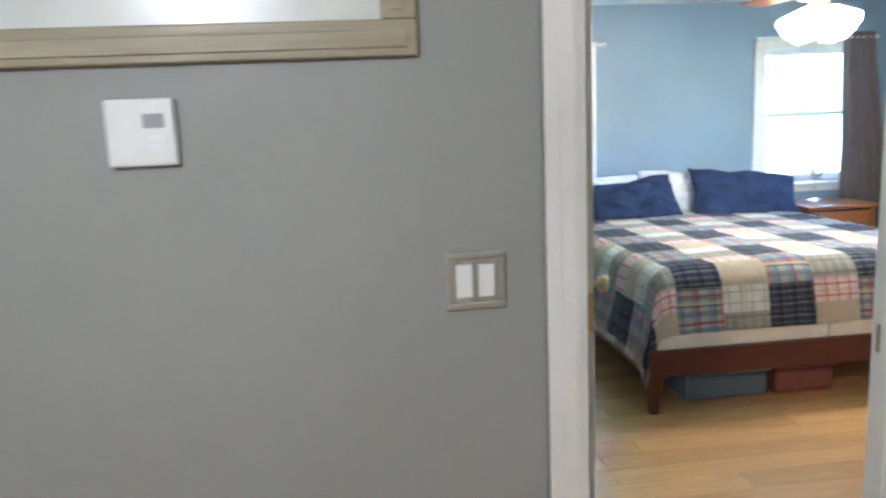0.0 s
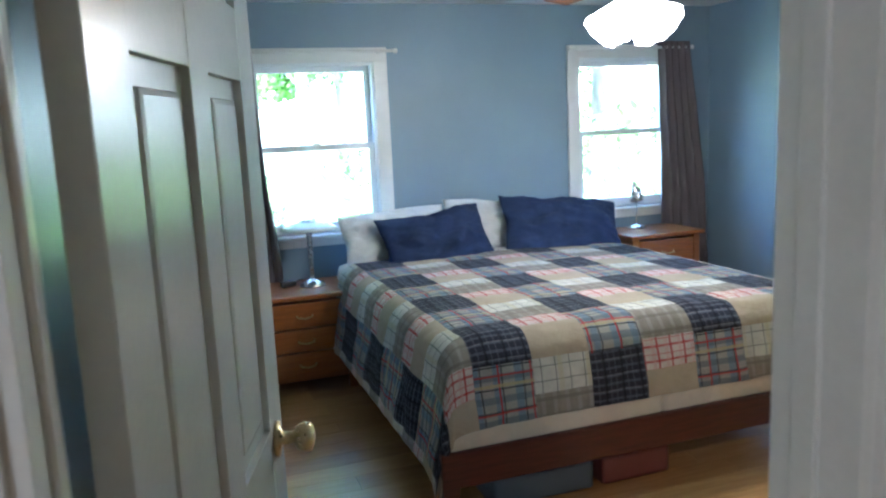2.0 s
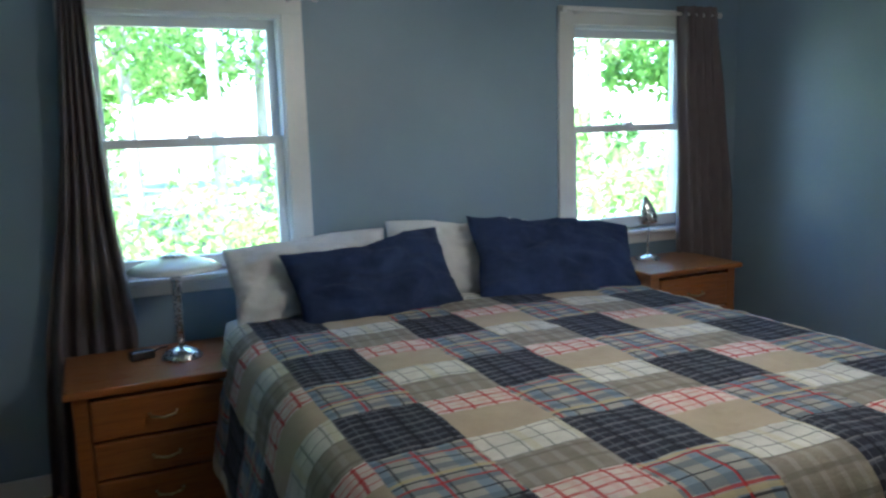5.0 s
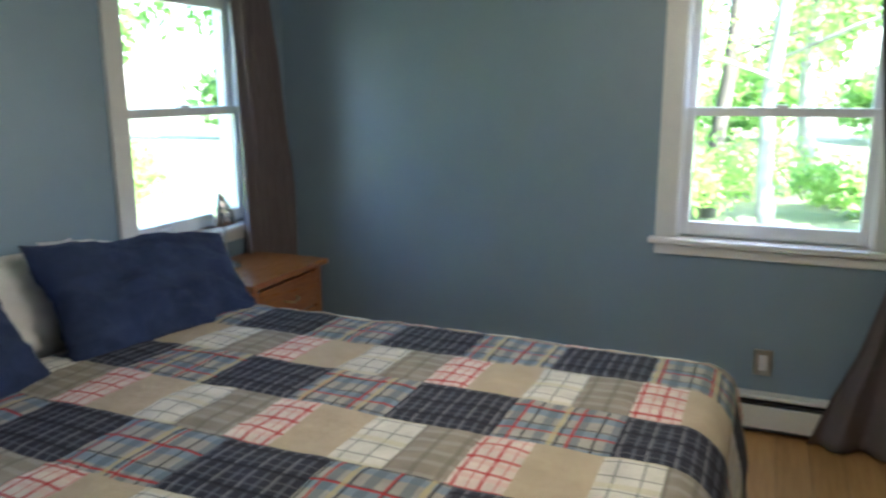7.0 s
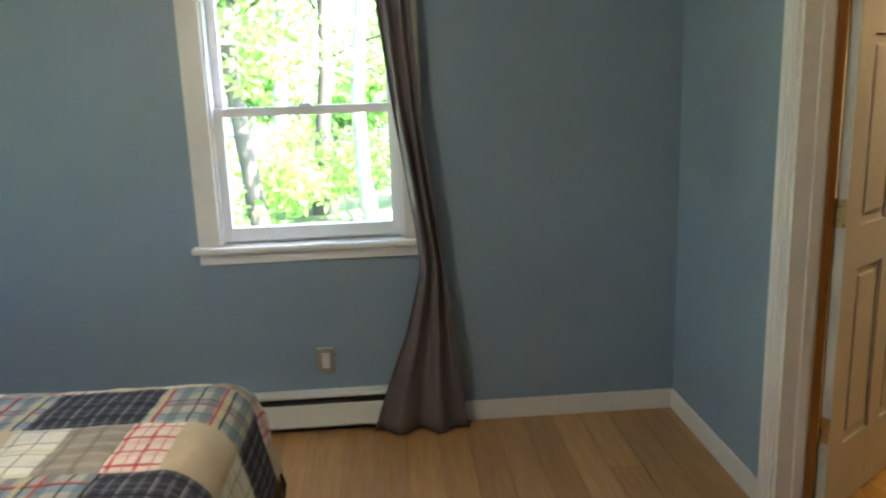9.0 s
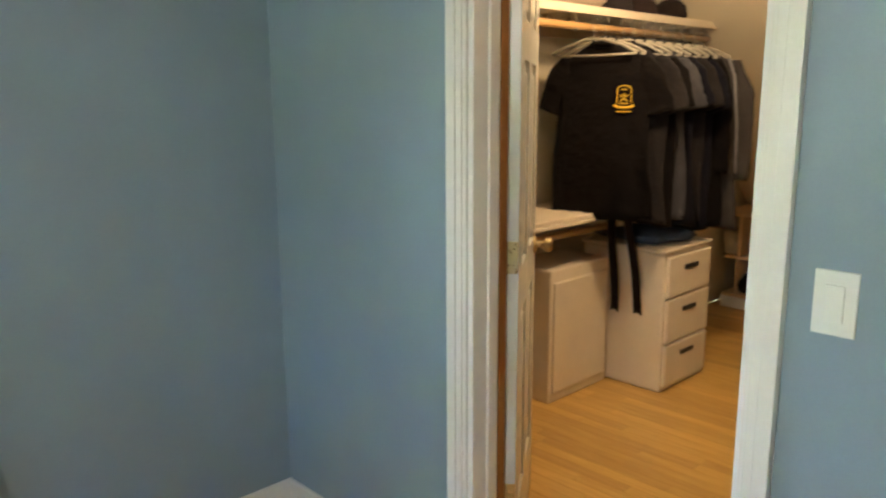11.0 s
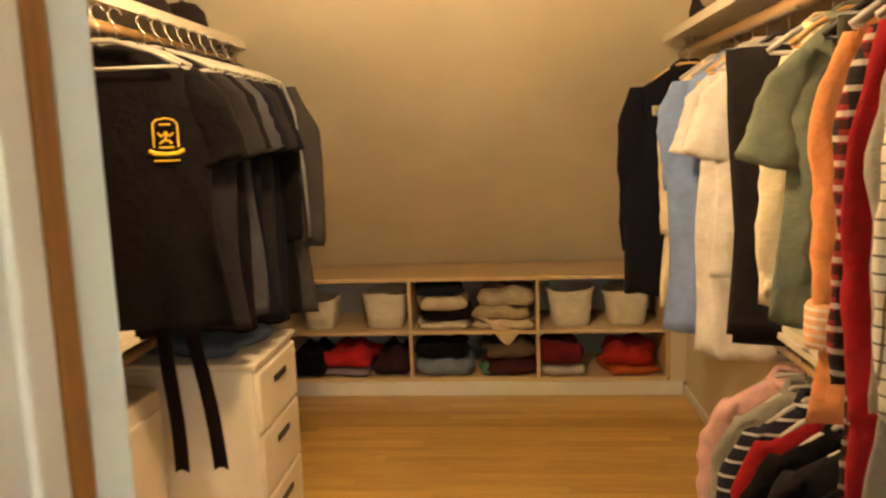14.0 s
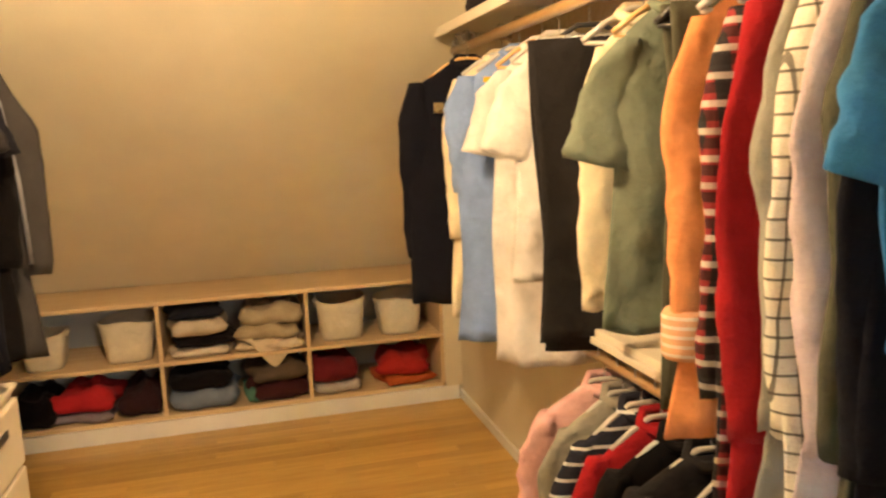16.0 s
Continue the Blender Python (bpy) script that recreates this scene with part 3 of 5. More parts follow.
def nightstand(name, m, w, d, h, rows, label):
    """Front faces -y, origin at the left front corner on the floor."""
    root = thing(name, m, label, "nightstand", "nightstands by the bed")
    part("top", box(-0.025, w + 0.025, -0.025, d, h - 0.028, h, 0.008), PINE, root)
    for x in (0, w - 0.05):
        for y in (0.0, d - 0.05):
            part("leg", box(x, x + 0.05, y, y + 0.05, 0, h - 0.028, 0.006), PINE, root)
    for x in (0.008, w - 0.026):
        part("side_panel", box(x, x + 0.018, 0.05, d - 0.05, 0.12, h - 0.028), PINE, root)
    part("back_panel", box(0.05, w - 0.05, d - 0.02, d - 0.008, 0.12, h - 0.028), PINE, root)
    part("bottom_rail", box(0.05, w - 0.05, 0.006, 0.03, 0.075, 0.12, 0.006), PINE, root)
    z = h - 0.045
    for dh in rows:
        bm = box(0.054, w - 0.054, -0.004, 0.022, z - dh, z, 0.009)
        add_box(bm, 0.054, w - 0.054, 0.022, d - 0.03, z - dh + 0.01, z - 0.03)
        dr = part("drawer", bm, PINE, root)
        hz = z - dh / 2
        bail = tube([(w / 2 - 0.045, -0.004, hz), (w / 2 - 0.04, -0.024, hz - 0.006), (w / 2, -0.027, hz - 0.014), (w / 2 + 0.04, -0.024, hz - 0.006), (w / 2 + 0.045, -0.004, hz)], 0.0045, 8)
        part("handle", bail, BRASS, dr, "dark brass bail handle", True)
        z -= dh + 0.008
    return root


nightstand("nightstand", pose(0.47, 4.785, 0), 0.565, 0.46, 0.575, (0.145, 0.13, 0.13), "honey pine nightstand with three drawers beside the bed")
nightstand("nightstand", pose(2.965, 4.885, 0), 0.53, 0.41, 0.695, (0.16, 0.16, 0.16), "honey pine nightstand with drawers below the window")

root = thing("table_lamp", pose(0.85, 5.02, 0.575), "steel table lamp with a wide frosted glass shade on the nightstand", "table lamp")
part("base", lathe([(0.075, 0), (0.076, 0.006), (0.06, 0.022), (0.03, 0.036), (0.016, 0.042)], 32), STEEL, root, "", True)
part("stem", lathe([(0.012, 0.04), (0.013, 0.12), (0.018, 0.30), (0.019, 0.34), (0.012, 0.345)], 20), STEEL, root, "", True)
part("shade", lathe([(0.165, 0.335), (0.168, 0.338), (0.14, 0.356), (0.09, 0.374), (0.045, 0.384), (0.0442, 0.380), (0.09, 0.368), (0.138, 0.352)][:5], 40), FROST, root, "shallow frosted glass shade", True)
part("finial", lathe([(0.05, 0.383), (0.046, 0.391), (0.02, 0.397), (0.004, 0.399)], 20), STEEL, root, "", True)
root = thing("desk_lamp", pose(3.185, 5.18, 0.695), "small steel lamp with a teardrop metal head on the nightstand", "desk lamp")
part("base", lathe([(0.062, 0), (0.064, 0.006), (0.05, 0.018), (0.02, 0.026), (0.008, 0.03)], 28), STEEL, root, "", True)
part("stem", tube([(0, 0, 0.025), (0, 0, 0.10), (0.002, 0, 0.20)], 0.005), STEEL, root, "", True)
part("shade", lathe([(0.012, -0.03), (0.045, -0.02), (0.048, 0.0), (0.04, 0.04), (0.026, 0.08), (0.010, 0.115), (0.003, 0.122)], 24, pose(0.0, 0, 0.215, 0, -10, 0)), STEEL, root, "teardrop steel head", True)
clock = box(-0.045, 0.045, -0.02, 0.02, 0, 0.035, 0.008)
tube([(0.04, 0, 0.02), (0.075, 0.005, 0.03), (0.10, 0.01, 0.028)], 0.004, 8, clock)
ob = solid("alarm_clock", clock, BLACK, "small black clock on the nightstand beside the lamp", "clock", smooth=False)
ob.matrix_world = pose(0.71, 5.06, 0.575, 0, 0, 15)

# ---- curtains ----


def curtain(name, place, label, folds=5.0, depth=0.028, seed=0.0):
    """place(s, z): the cloth's left and right edge at height fraction s give the run; returns a point and the outward way."""
    bm = bmesh.new()
    nu, nv = 60, 46

    def at(a, b):
        p, out = place(a, b)
        wave = math.sin(2 * math.pi * folds * a + 0.8 * math.sin(3.1 * b + seed)) * depth * (0.55 + 0.45 * b)
        wave += wobble(a * 3, b * 2, seed, 2.5) * depth * 0.6
        return p + out * wave
    grid(nu, nv, at, bm)
    ob = solid(name, bm, DRAPE, label, "curtain", "curtains at the windows", smooth=True)
    return thicken(ob, 0.003)


def interp(rows, b):
    for (b0, *p), (b1, *q) in zip(rows, rows[1:]):
        if b <= b1:
            k = (b - b0) / (b1 - b0)
            return [u + (v - u) * k for u, v in zip(p, q)]
    return rows[-1][1:]


def side_curtain(rows, along, off, ztop):
    def place(a, b):
        lo, hi = interp(rows, b)
        s = lo + (hi - lo) * a
        z = ztop * (1 - b) + 0.012 * b
        return (Vector((s, off, z)), Vector((0, 1, 0))) if along == "x" else (Vector((off, s, z)), Vector((1, 0, 0)))
    return place


curtain("curtain", side_curtain([(0, 0.55, 0.63), (0.33, 0.50, 0.65), (0.45, 0.47, 0.665), (0.56, 0.43, 0.69), (0.68, 0.385, 0.71), (0.85, 0.36, 0.70), (1, 0.35, 0.66)], "x", N - 0.075, 1.985), "grey taupe curtain drawn aside at the window", 5, 0.028, 1)
curtain("curtain", side_curtain([(0, 3.42, 3.675), (0.33, 3.44, 3.765), (0.65, 3.445, 3.825), (1, 3.46, 3.84)], "x", N - 0.085, 1.985), "grey taupe curtain drawn aside at the window", 5, 0.036, 2)
curtain("curtain", side_curtain([(0, 2.545, 2.69), (0.11, 2.53, 2.66), (0.32, 2.51, 2.612), (0.55, 2.452, 2.546), (0.64, 2.435, 2.528), (0.78, 2.40, 2.60), (0.90, 2.375, 2.69), (1, 2.352, 2.755)], "y", E - 0.105, 1.985), "grey taupe curtain drawn aside, its hem touching the floor", 2.5, 0.03, 3)


def curtain_rod(name, m, length, label):
    root = thing(name, m, label, "curtain rod", "curtain rods")
    part("rod", tube([(0, 0, 0), (length, 0, 0)], 0.009, 12), TRIM, root, "", True)
    for x in (0.0, length):
        part("finial", lathe([(0.009, -0.012), (0.015, -0.008), (0.016, 0.008), (0.008, 0.014)], 16, pose(x, 0, 0, 0, 90)), TRIM, root, "", True)
    for x in (0.10, length - 0.10):
        part("bracket", box(x - 0.008, x + 0.008, -0.004, 0.056, -0.012, 0.006, 0.002), TRIM, root)
    return root


curtain_rod("curtain_rod", pose(0.50, N - 0.078, 1.945), 1.0, "white curtain rod over the window head")
curtain_rod("curtain_rod", pose(2.72, N - 0.078, 1.945), 0.98, "white curtain rod over the window head")
curtain_rod("curtain_rod", pose(E - 0.098, 3.45, 1.945, 0, 0, -90), 1.0, "white curtain rod over the window head")

# ---- ceiling fan ----
FX, FY = 2.0, 3.41
root = thing("ceiling_fan", pose(FX, FY, H), "ceiling fan with brass motor, wooden blades and lit glass shades", "ceiling fan")
part("canopy", lathe([(0.065, -0.05), (0.075, -0.02), (0.075, 0)], 28), BRASS, root, "", True)
part("downrod", tube([(0, 0, -0.12), (0, 0, -0.04)], 0.013, 12), BRASS, root, "", True)
part("motor", lathe([(0.05, -0.26), (0.10, -0.25), (0.12, -0.21), (0.12, -0.16), (0.09, -0.12), (0.03, -0.11)], 32), BRASS, root, "aged brass motor housing", True)
for k in range(5):
    a = 72 * k + 18
    bl = part("blade", box(0.17, 0.62, -0.065, 0.065, -0.205, -0.197, 0.003, pose(0, 0, 0, 8, 0, a)), PINE, root, "honey wood fan blade")
    part("blade_arm", box(0.09, 0.20, -0.018, 0.018, -0.212, -0.206, 0.002, pose(0, 0, 0, 8, 0, a)), BRASS, bl)
part("light_fitter", lathe([(0.03, -0.33), (0.045, -0.32), (0.05, -0.28), (0.05, -0.26)], 24), BRASS, root, "", True)
for k in range(4):
    m = pose(0, 0, -0.30, 0, 0, 90 * k + 27) @ pose(0.035, 0, 0, 0, -50, 0)
    arm = part("lamp_arm", tube([m @ Vector((0, 0, 0.03)), m @ Vector((0, 0, -0.02))], 0.018, 12), BRASS, root, "brass lamp socket", True)
    part("shade", lathe([(0.030, -0.120), (0.066, -0.142), (0.084, -0.160), (0.080, -0.140), (0.068, -0.105), (0.056, -0.065), (0.040, -0.030), (0.022, -0.012)], 48, m, lambda a, z: 0.045 * math.sin(8 * a) * max(0, min(1, (-z - 0.08) / 0.07))), LIT, arm, "lit scalloped frosted glass shade", True)

# ---- heater, outlets, switches, thermostat, picture ----
root = thing("baseboard_heater", pose(0, 0, 0), "white electric baseboard heater along the blue wall", "heater")
part("back_plate", box(E - 0.012, E, 2.46, 4.84, 0.02, 0.185, 0.002), PLASTIC, root)
part("top_cover", box(E - 0.062, E - 0.012, 2.46, 4.84, 0.168, 0.185, 0.006), PLASTIC, root)
part("front_panel", box(E - 0.065, E - 0.055, 2.46, 4.84, 0.038, 0.140, 0.004), PLASTIC, root)
part("fin_core", box(E - 0.052, E - 0.014, 2.50, 4.80, 0.045, 0.15), BLACK, root, "dark heating fins")
for y in (2.46, 4.76):
    part("end_cap", box(E - 0.068, E - 0.010, y, y + 0.08, 0.018, 0.188, 0.005), PLASTIC, root)


def plate(name, m, w, h, rockers, pm, label, category, outlet=False):
    """Wall plate in the xz plane, facing -y, centred on the origin."""
    root = thing(name, m, label, category)
    part("plate", box(-w / 2, w / 2, -0.007, 0, -h / 2, h / 2, 0.003), pm, root)
    for i in range(rockers):
        x = (i - (rockers - 1) / 2) * 0.046
        if outlet:
            for dz in (-0.021, 0.021):
                bm = box(x - 0.016, x + 0.016, -0.009, -0.006, dz - 0.016, dz + 0.016, 0.003)
                for dx in (-0.006, 0.006):
                    add_box(bm, x + dx - 0.001, x + dx + 0.001, -0.0094, -0.0088, dz - 0.002, dz + 0.008)
                part("socket", bm, PLASTIC, root, "white plastic socket")
        else:
            part("rocker", box(x - 0.0165, x + 0.0165, -0.0115, -0.006, -0.034, 0.034, 0.002, pose(0, 0, 0, 2)), PLASTIC, root, "white rocker switch")
    return root


double = plate("light_switch", pose(-0.210, EH, 1.150), 0.124, 0.118, 2, PEWTER, "double white rocker switch in a pewter plate", "light switch")
rim = bmesh.new()
for a in ((-0.062, 0.062, -0.013, -0.006, 0.046, 0.059), (-0.062, 0.062, -0.013, -0.006, -0.059, -0.046), (-0.062, -0.050, -0.013, -0.006, -0.046, 0.046), (0.050, 0.062, -0.013, -0.006, -0.046, 0.046)):
    add_box(rim, *a, 0.002)
part("raised_rim", rim, PEWTER, double)
plate("light_switch", pose(2.105, S, 1.10, 0, 0, 180), 0.075, 0.118, 1, PLASTIC, "single white rocker switch on the blue wall", "light switch")
plate("wall_outlet", pose(E, 2.95, 0.315, 0, 0, -90), 0.072, 0.115, 1, PEWTER, "pewter wall plate with a white insert above the baseboard heater", "outlet")
root = thing("thermostat", pose(-0.830, EH, 1.476), "white wall thermostat with a small grey display", "thermostat")
part("body", box(-0.062, 0.062, -0.028, 0, -0.062, 0.062, 0.006), PLASTIC, root)
part("display", box(0.006, 0.044, -0.030, -0.027, 0.008, 0.034, 0.001), paint("grey_display", (0.30, 0.31, 0.30), 0.25), root)
for dz in (-0.012, -0.03):
    part("button", box(0.014, 0.040, -0.0305, -0.027, dz - 0.006, dz + 0.006, 0.001), SASH, root)
root = thing("picture_frame", pose(-0.885, EH, 1.955), "framed pale abstract print on the grey hall wall", "picture")
fr = bmesh.new()
PW, PH, FW = 0.577, 0.355, 0.068
for a in ((-PW, PW, -PH, -PH + FW), (-PW, PW, PH - FW, PH), (-PW, -PW + FW, -PH + FW, PH - FW), (PW - FW, PW, -PH + FW, PH - FW)):
    add_box(fr, a[0], a[1], -0.025, -0.002, a[2], a[3], 0.004)
    add_box(fr, a[0] + 0.02, a[1] - 0.02 if a[1] - a[0] > 0.2 else a[1] - 0.03, -0.031, -0.024, a[2] + 0.015, a[3] - 0.02, 0.003)
part("frame", fr, FRAMEW, root)
artm, t, b = graph("pale_print")
v = coords(t, "Object", (2.5, 1, 1.2))
link(t, mix(t, noise_at(t, v, 4, 3), ramp(t, noise_at(t, v, 2.2, 4), (0.62, 0.60, 0.48), (0.45, 0.50, 0.53)), (0.70, 0.69, 0.62)), b.inputs["Base Color"])
b.inputs["Roughness"].default_value = 0.25
part("print", box(-PW + FW, PW - FW, -0.010, -0.004, -PH + FW, PH - FW), artm, root)

# ---- closet fittings ----
root = thing("shelf_unit", pose(0, 0, 0), "long low birch shelf unit with six cubbies under the sloping wall", "shelf unit")
SX = [1.80, 2.497, 3.203, 3.92]
part("top_board", box(CW + 0.002, CE - 0.002, -2.25, BACK + 0.012, 0.642, 0.664, 0.003), SHELFW, root)
part("middle_board", box(SX[0], SX[3] + 0.1, -2.238, BACK + 0.02, 0.345, 0.363, 0.002), SHELFW, root)
part("bottom_board", box(SX[0], SX[3] + 0.1, -2.238, BACK + 0.02, 0.076, 0.096, 0.002), SHELFW, root)
part("toe_kick", box(CW + 0.02, SX[3] + 0.1, -2.24, -2.22, 0, 0.076, 0.002), TRIM, root)
for x in SX:
    for z0, z1 in ((0.096, 0.345), (0.363, 0.642)):
        part("divider", box(x - 0.009, x + 0.009, -2.24, BACK + 0.02, z0, z1, 0.001), SHELFW, root)
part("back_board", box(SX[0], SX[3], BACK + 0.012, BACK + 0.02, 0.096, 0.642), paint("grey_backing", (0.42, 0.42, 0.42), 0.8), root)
part("end_panel", box(CW + 0.002, SX[0] - 0.009, -2.24, -2.22, 0.0765, 0.642), CREAM, root)


def basket(x, y, z, w, d, h, label):
    root = thing("storage_basket", pose(x, y, z, 0, 0, random.uniform(-5, 5)), label, "basket", "canvas baskets on the shelf")
    bm = bmesh.new()
    n = 40
    rings = []
    for r, zz in ((0.8, 0.0), (0.84, 0.02), (1.0, h), (0.96, h), (0.80, 0.02)):
        ring = []
        for i in range(n):
            a = 2 * math.pi * i / n
            c, s = math.cos(a), math.sin(a)
            k = (abs(c) ** 5 + abs(s) ** 5) ** -0.2
            dz = 0.012 * math.sin(2 * a + x * 9) * (zz > 0.1)
            ring.append(bm.verts.new((c * k * w / 2 * r, s * k * d / 2 * r, zz + dz)))
        rings.append(ring)
    for p, q in zip(rings, rings[1:]):
        for i in range(n):
            bm.faces.new((p[i], p[(i + 1) % n], q[(i + 1) % n], q[i]))
    bm.faces.new(rings[0][::-1])
    bm.faces.new(rings[-1])
    part("body", bm, CANVAS, root, "", True)
    for s in (-1, 1):
        part("handle", tube([(s * w * 0.5, -0.04, h * 0.86), (s * w * 0.53, -0.02, h * 0.94), (s * w * 0.53, 0.02, h * 0.94), (s * w * 0.5, 0.04, h * 0.86)], 0.006), CANVAS, root)
    return root


for x, w, h in ((3.74, 0.20, 0.17), (3.36, 0.25, 0.20), (2.31, 0.25, 0.215), (2.00, 0.24, 0.19)):
    basket(x, -2.42, 0.363, w, 0.28, h, "soft cream canvas basket on the birch shelf")
basket(4.0, -2.42, 0.363, 0.15, 0.28, 0.15, "small cream canvas basket on the birch shelf")


def folded(x, y, z, w, d, h, c, seed, label):
    """Folded garment: a soft slab with rolled front edge."""
    bm = bmesh.new()
    n = 18
    for side in (1, -1):
        def place(a, b):
            p, q = 2 * a - 1, 2 * b - 1
            k = max(0, 1 - abs(p) ** 5) ** 0.35 * max(0, 1 - abs(q) ** 5) ** 0.35
            n1 = wobble(p + seed, q + seed * 2, seed, 1.6) * h * 0.55 + wobble(p * 2 + seed, q * 2, seed, 3.5) * h * 0.12
            return Vector((p * w / 2 * (1 + 0.09 * math.sin(4 * q + seed)), q * d / 2 * (1 + 0.06 * math.sin(5 * p + seed)), h / 2 + (side * h / 2 + (n1 if side > 0 else 0)) * k))
        grid(n, n, place, bm)
    bmesh.ops.remove_doubles(bm, verts=bm.verts, dist=0.001)
    ob = solid("folded_garment", bm, fabric("folded_cotton", c, 0.92, 0.22), label, "clothing", "folded clothes on the shelf", smooth=True)
    ob.matrix_world = pose(x, y, z, 0, 0, seed * 37 % 24 - 12)
    return ob


DARK, NV = (0.007, 0.005, 0.006), (0.01, 0.011, 0.018)
PILES = [
    (3.02, 0.363, 0.30, 0.05, (0.62, 0.54, 0.42), "cream"), (3.00, 0.413, 0.30, 0.055, DARK, "black"), (3.03, 0.470, 0.28, 0.085, (0.50, 0.43, 0.33), "beige"), (3.05, 0.556, 0.26, 0.05, NV, "dark"),
    (2.66, 0.363, 0.32, 0.055, (0.60, 0.50, 0.36), "cream knitted"), (2.68, 0.418, 0.30, 0.07, (0.38, 0.31, 0.20), "tan"), (2.66, 0.488, 0.30, 0.09, (0.40, 0.34, 0.24), "beige"),
    (3.02, 0.096, 0.32, 0.105, (0.17, 0.21, 0.28), "slate blue"), (3.04, 0.200, 0.30, 0.07, DARK, "black"), (2.78, 0.096, 0.10, 0.06, (0.10, 0.24, 0.18), "green"),
    (2.65, 0.096, 0.32, 0.10, (0.05, 0.014, 0.016), "dark maroon"), (2.66, 0.195, 0.30, 0.085, (0.10, 0.075, 0.055), "brown"),
    (3.56, 0.096, 0.28, 0.05, (0.24, 0.20, 0.24), "grey"), (3.56, 0.146, 0.28, 0.10, (0.42, 0.02, 0.025), "red"), (3.80, 0.096, 0.22, 0.14, DARK, "black"), (3.32, 0.096, 0.20, 0.13, (0.03, 0.012, 0.014), "dark"),
    (2.36, 0.096, 0.24, 0.06, (0.42, 0.38, 0.36), "pale grey"), (2.38, 0.156, 0.26, 0.12, (0.13, 0.014, 0.018), "dark red"), (2.44, 0.096, 0.09, 0.05, (0.55, 0.48, 0.40), "cream"),
    (1.99, 0.096, 0.30, 0.055, (0.45, 0.10, 0.025), "orange"), (1.99, 0.150, 0.28, 0.10, (0.34, 0.022, 0.018), "bright red"),
]
for i, (x, z, w, h, c, word) in enumerate(PILES):
    folded(x, -2.42 + 0.01 * (i % 3), z, w, 0.34, h, c, 1.0 + i * 0.73, word + " folded garment in a shelf cubby")
sleeve = bmesh.new()
grid(14, 10, lambda a, b: Vector((2.60 + 0.22 * a - 0.05 * b, -2.245 - 0.02 * math.sin(math.pi * a), 0.43 - 0.15 * b * (1 - abs(2 * a - 1) ** 1.6) + 0.01 * math.sin(7 * a))), sleeve)
thicken(solid("folded_garment", sleeve, fabric("cream_knit", (0.58, 0.48, 0.34)), "cream knitted sleeve hanging over the shelf edge", "clothing", "folded clothes on the shelf", smooth=True), 0.012)

root = thing("drawer_tower", pose(0, 0, 0), "cream plastic drawer tower with three drawers below hanging clothes", "drawer tower")
part("body", box(3.475, 3.95, -0.90, -0.45, 0.0, 0.71, 0.015), DRAWERP, root)
for z0, z1 in ((0.03, 0.245), (0.255, 0.475), (0.485, 0.69)):
    dr = part("drawer", box(3.458, 3.48, -0.885, -0.465, z0, z1, 0.010), DRAWERP, root)
    part("handle", box(3.452, 3.4585, -0.74, -0.61, z1 - 0.075, z1 - 0.052, 0.003), BLACK, dr, "dark recessed handle")
part("top", box(3.462, 3.96, -0.905, -0.44, 0.71, 0.73, 0.008), DRAWERP, root)
folded(3.72, -0.68, 0.73, 0.40, 0.36, 0.05, (0.09, 0.12, 0.17), 3.3, "folded blue jeans on the drawer tower")
root = thing("drawer_tower", pose(0, 0, 0), "cream plastic drawer tower standing against the closet wall", "drawer tower")
part("body", box(3.78, 4.09, -0.43, 0.05, 0.0, 0.66, 0.012), DRAWERP, root)
part("drawer", box(3.768, 3.782, -0.41, 0.03, 0.05, 0.60, 0.008), DRAWERP, root)


def shelf_and_rod(name, x0, x1, y0, y1, z, rod_x, label, lower=False):
    root = thing(name, pose(0, 0, 0), label, "closet shelf", "closet shelves with rods")
    part("board", box(x0, x1, y0, y1, z, z + 0.02, 0.003), BOARDP, root)
    edge = x1 if abs(x0 - CW) < 0.05 else x0
    part("edge_strip", box(edge - 0.009, edge + 0.009, y0, y1, z - 0.018, z - 0.0005, 0.002), BOARDP, root)
    part("rod", tube([(rod_x, y0 + 0.012, z - 0.065), (rod_x, y1 - 0.005, z - 0.065)], 0.0165, 16), RODW, root, "round varnished wooden rod", True)
    wx = CW if abs(x0 - CW) < 0.05 else CE
    part("cleat", box(*sorted((wx, wx + (0.02 if wx == CW else -0.02))), y0, y1, z - 0.085, z - 0.0005, 0.002), SHELFW, root)
    for y in (y0 + 0.03, (y0 + y1) / 2, y1 - 0.1):
        bm = box(*sorted((wx + (0.02 if wx == CW else -0.02), rod_x)), y - 0.008, y + 0.008, z - 0.03, z - 0.001)
        add_box(bm, rod_x - 0.012, rod_x + 0.012, y - 0.008, y + 0.008, z - 0.088, z - 0.03)
        part("bracket", bm, STEEL, root)
    return root


shelf_and_rod("closet_shelf", CW, 2.01, -1.33, HALL - 0.1, 1.785, 1.945, "birch closet shelf above a wooden rod full of shirts")
shelf_and_rod("closet_shelf", 3.72, CE, -1.33, HALL - 0.1, 1.835, 3.77, "birch closet shelf above a wooden rod of dark shirts")
shelf_and_rod("closet_shelf", CW, 1.925, -0.32, HALL - 0.1, 0.885, 1.89, "low birch closet shelf above a second rod")
shelf_and_rod("closet_shelf", 3.70, CE, -0.42, HALL - 0.1, 0.90, 3.74, "low birch closet shelf above an empty rod")


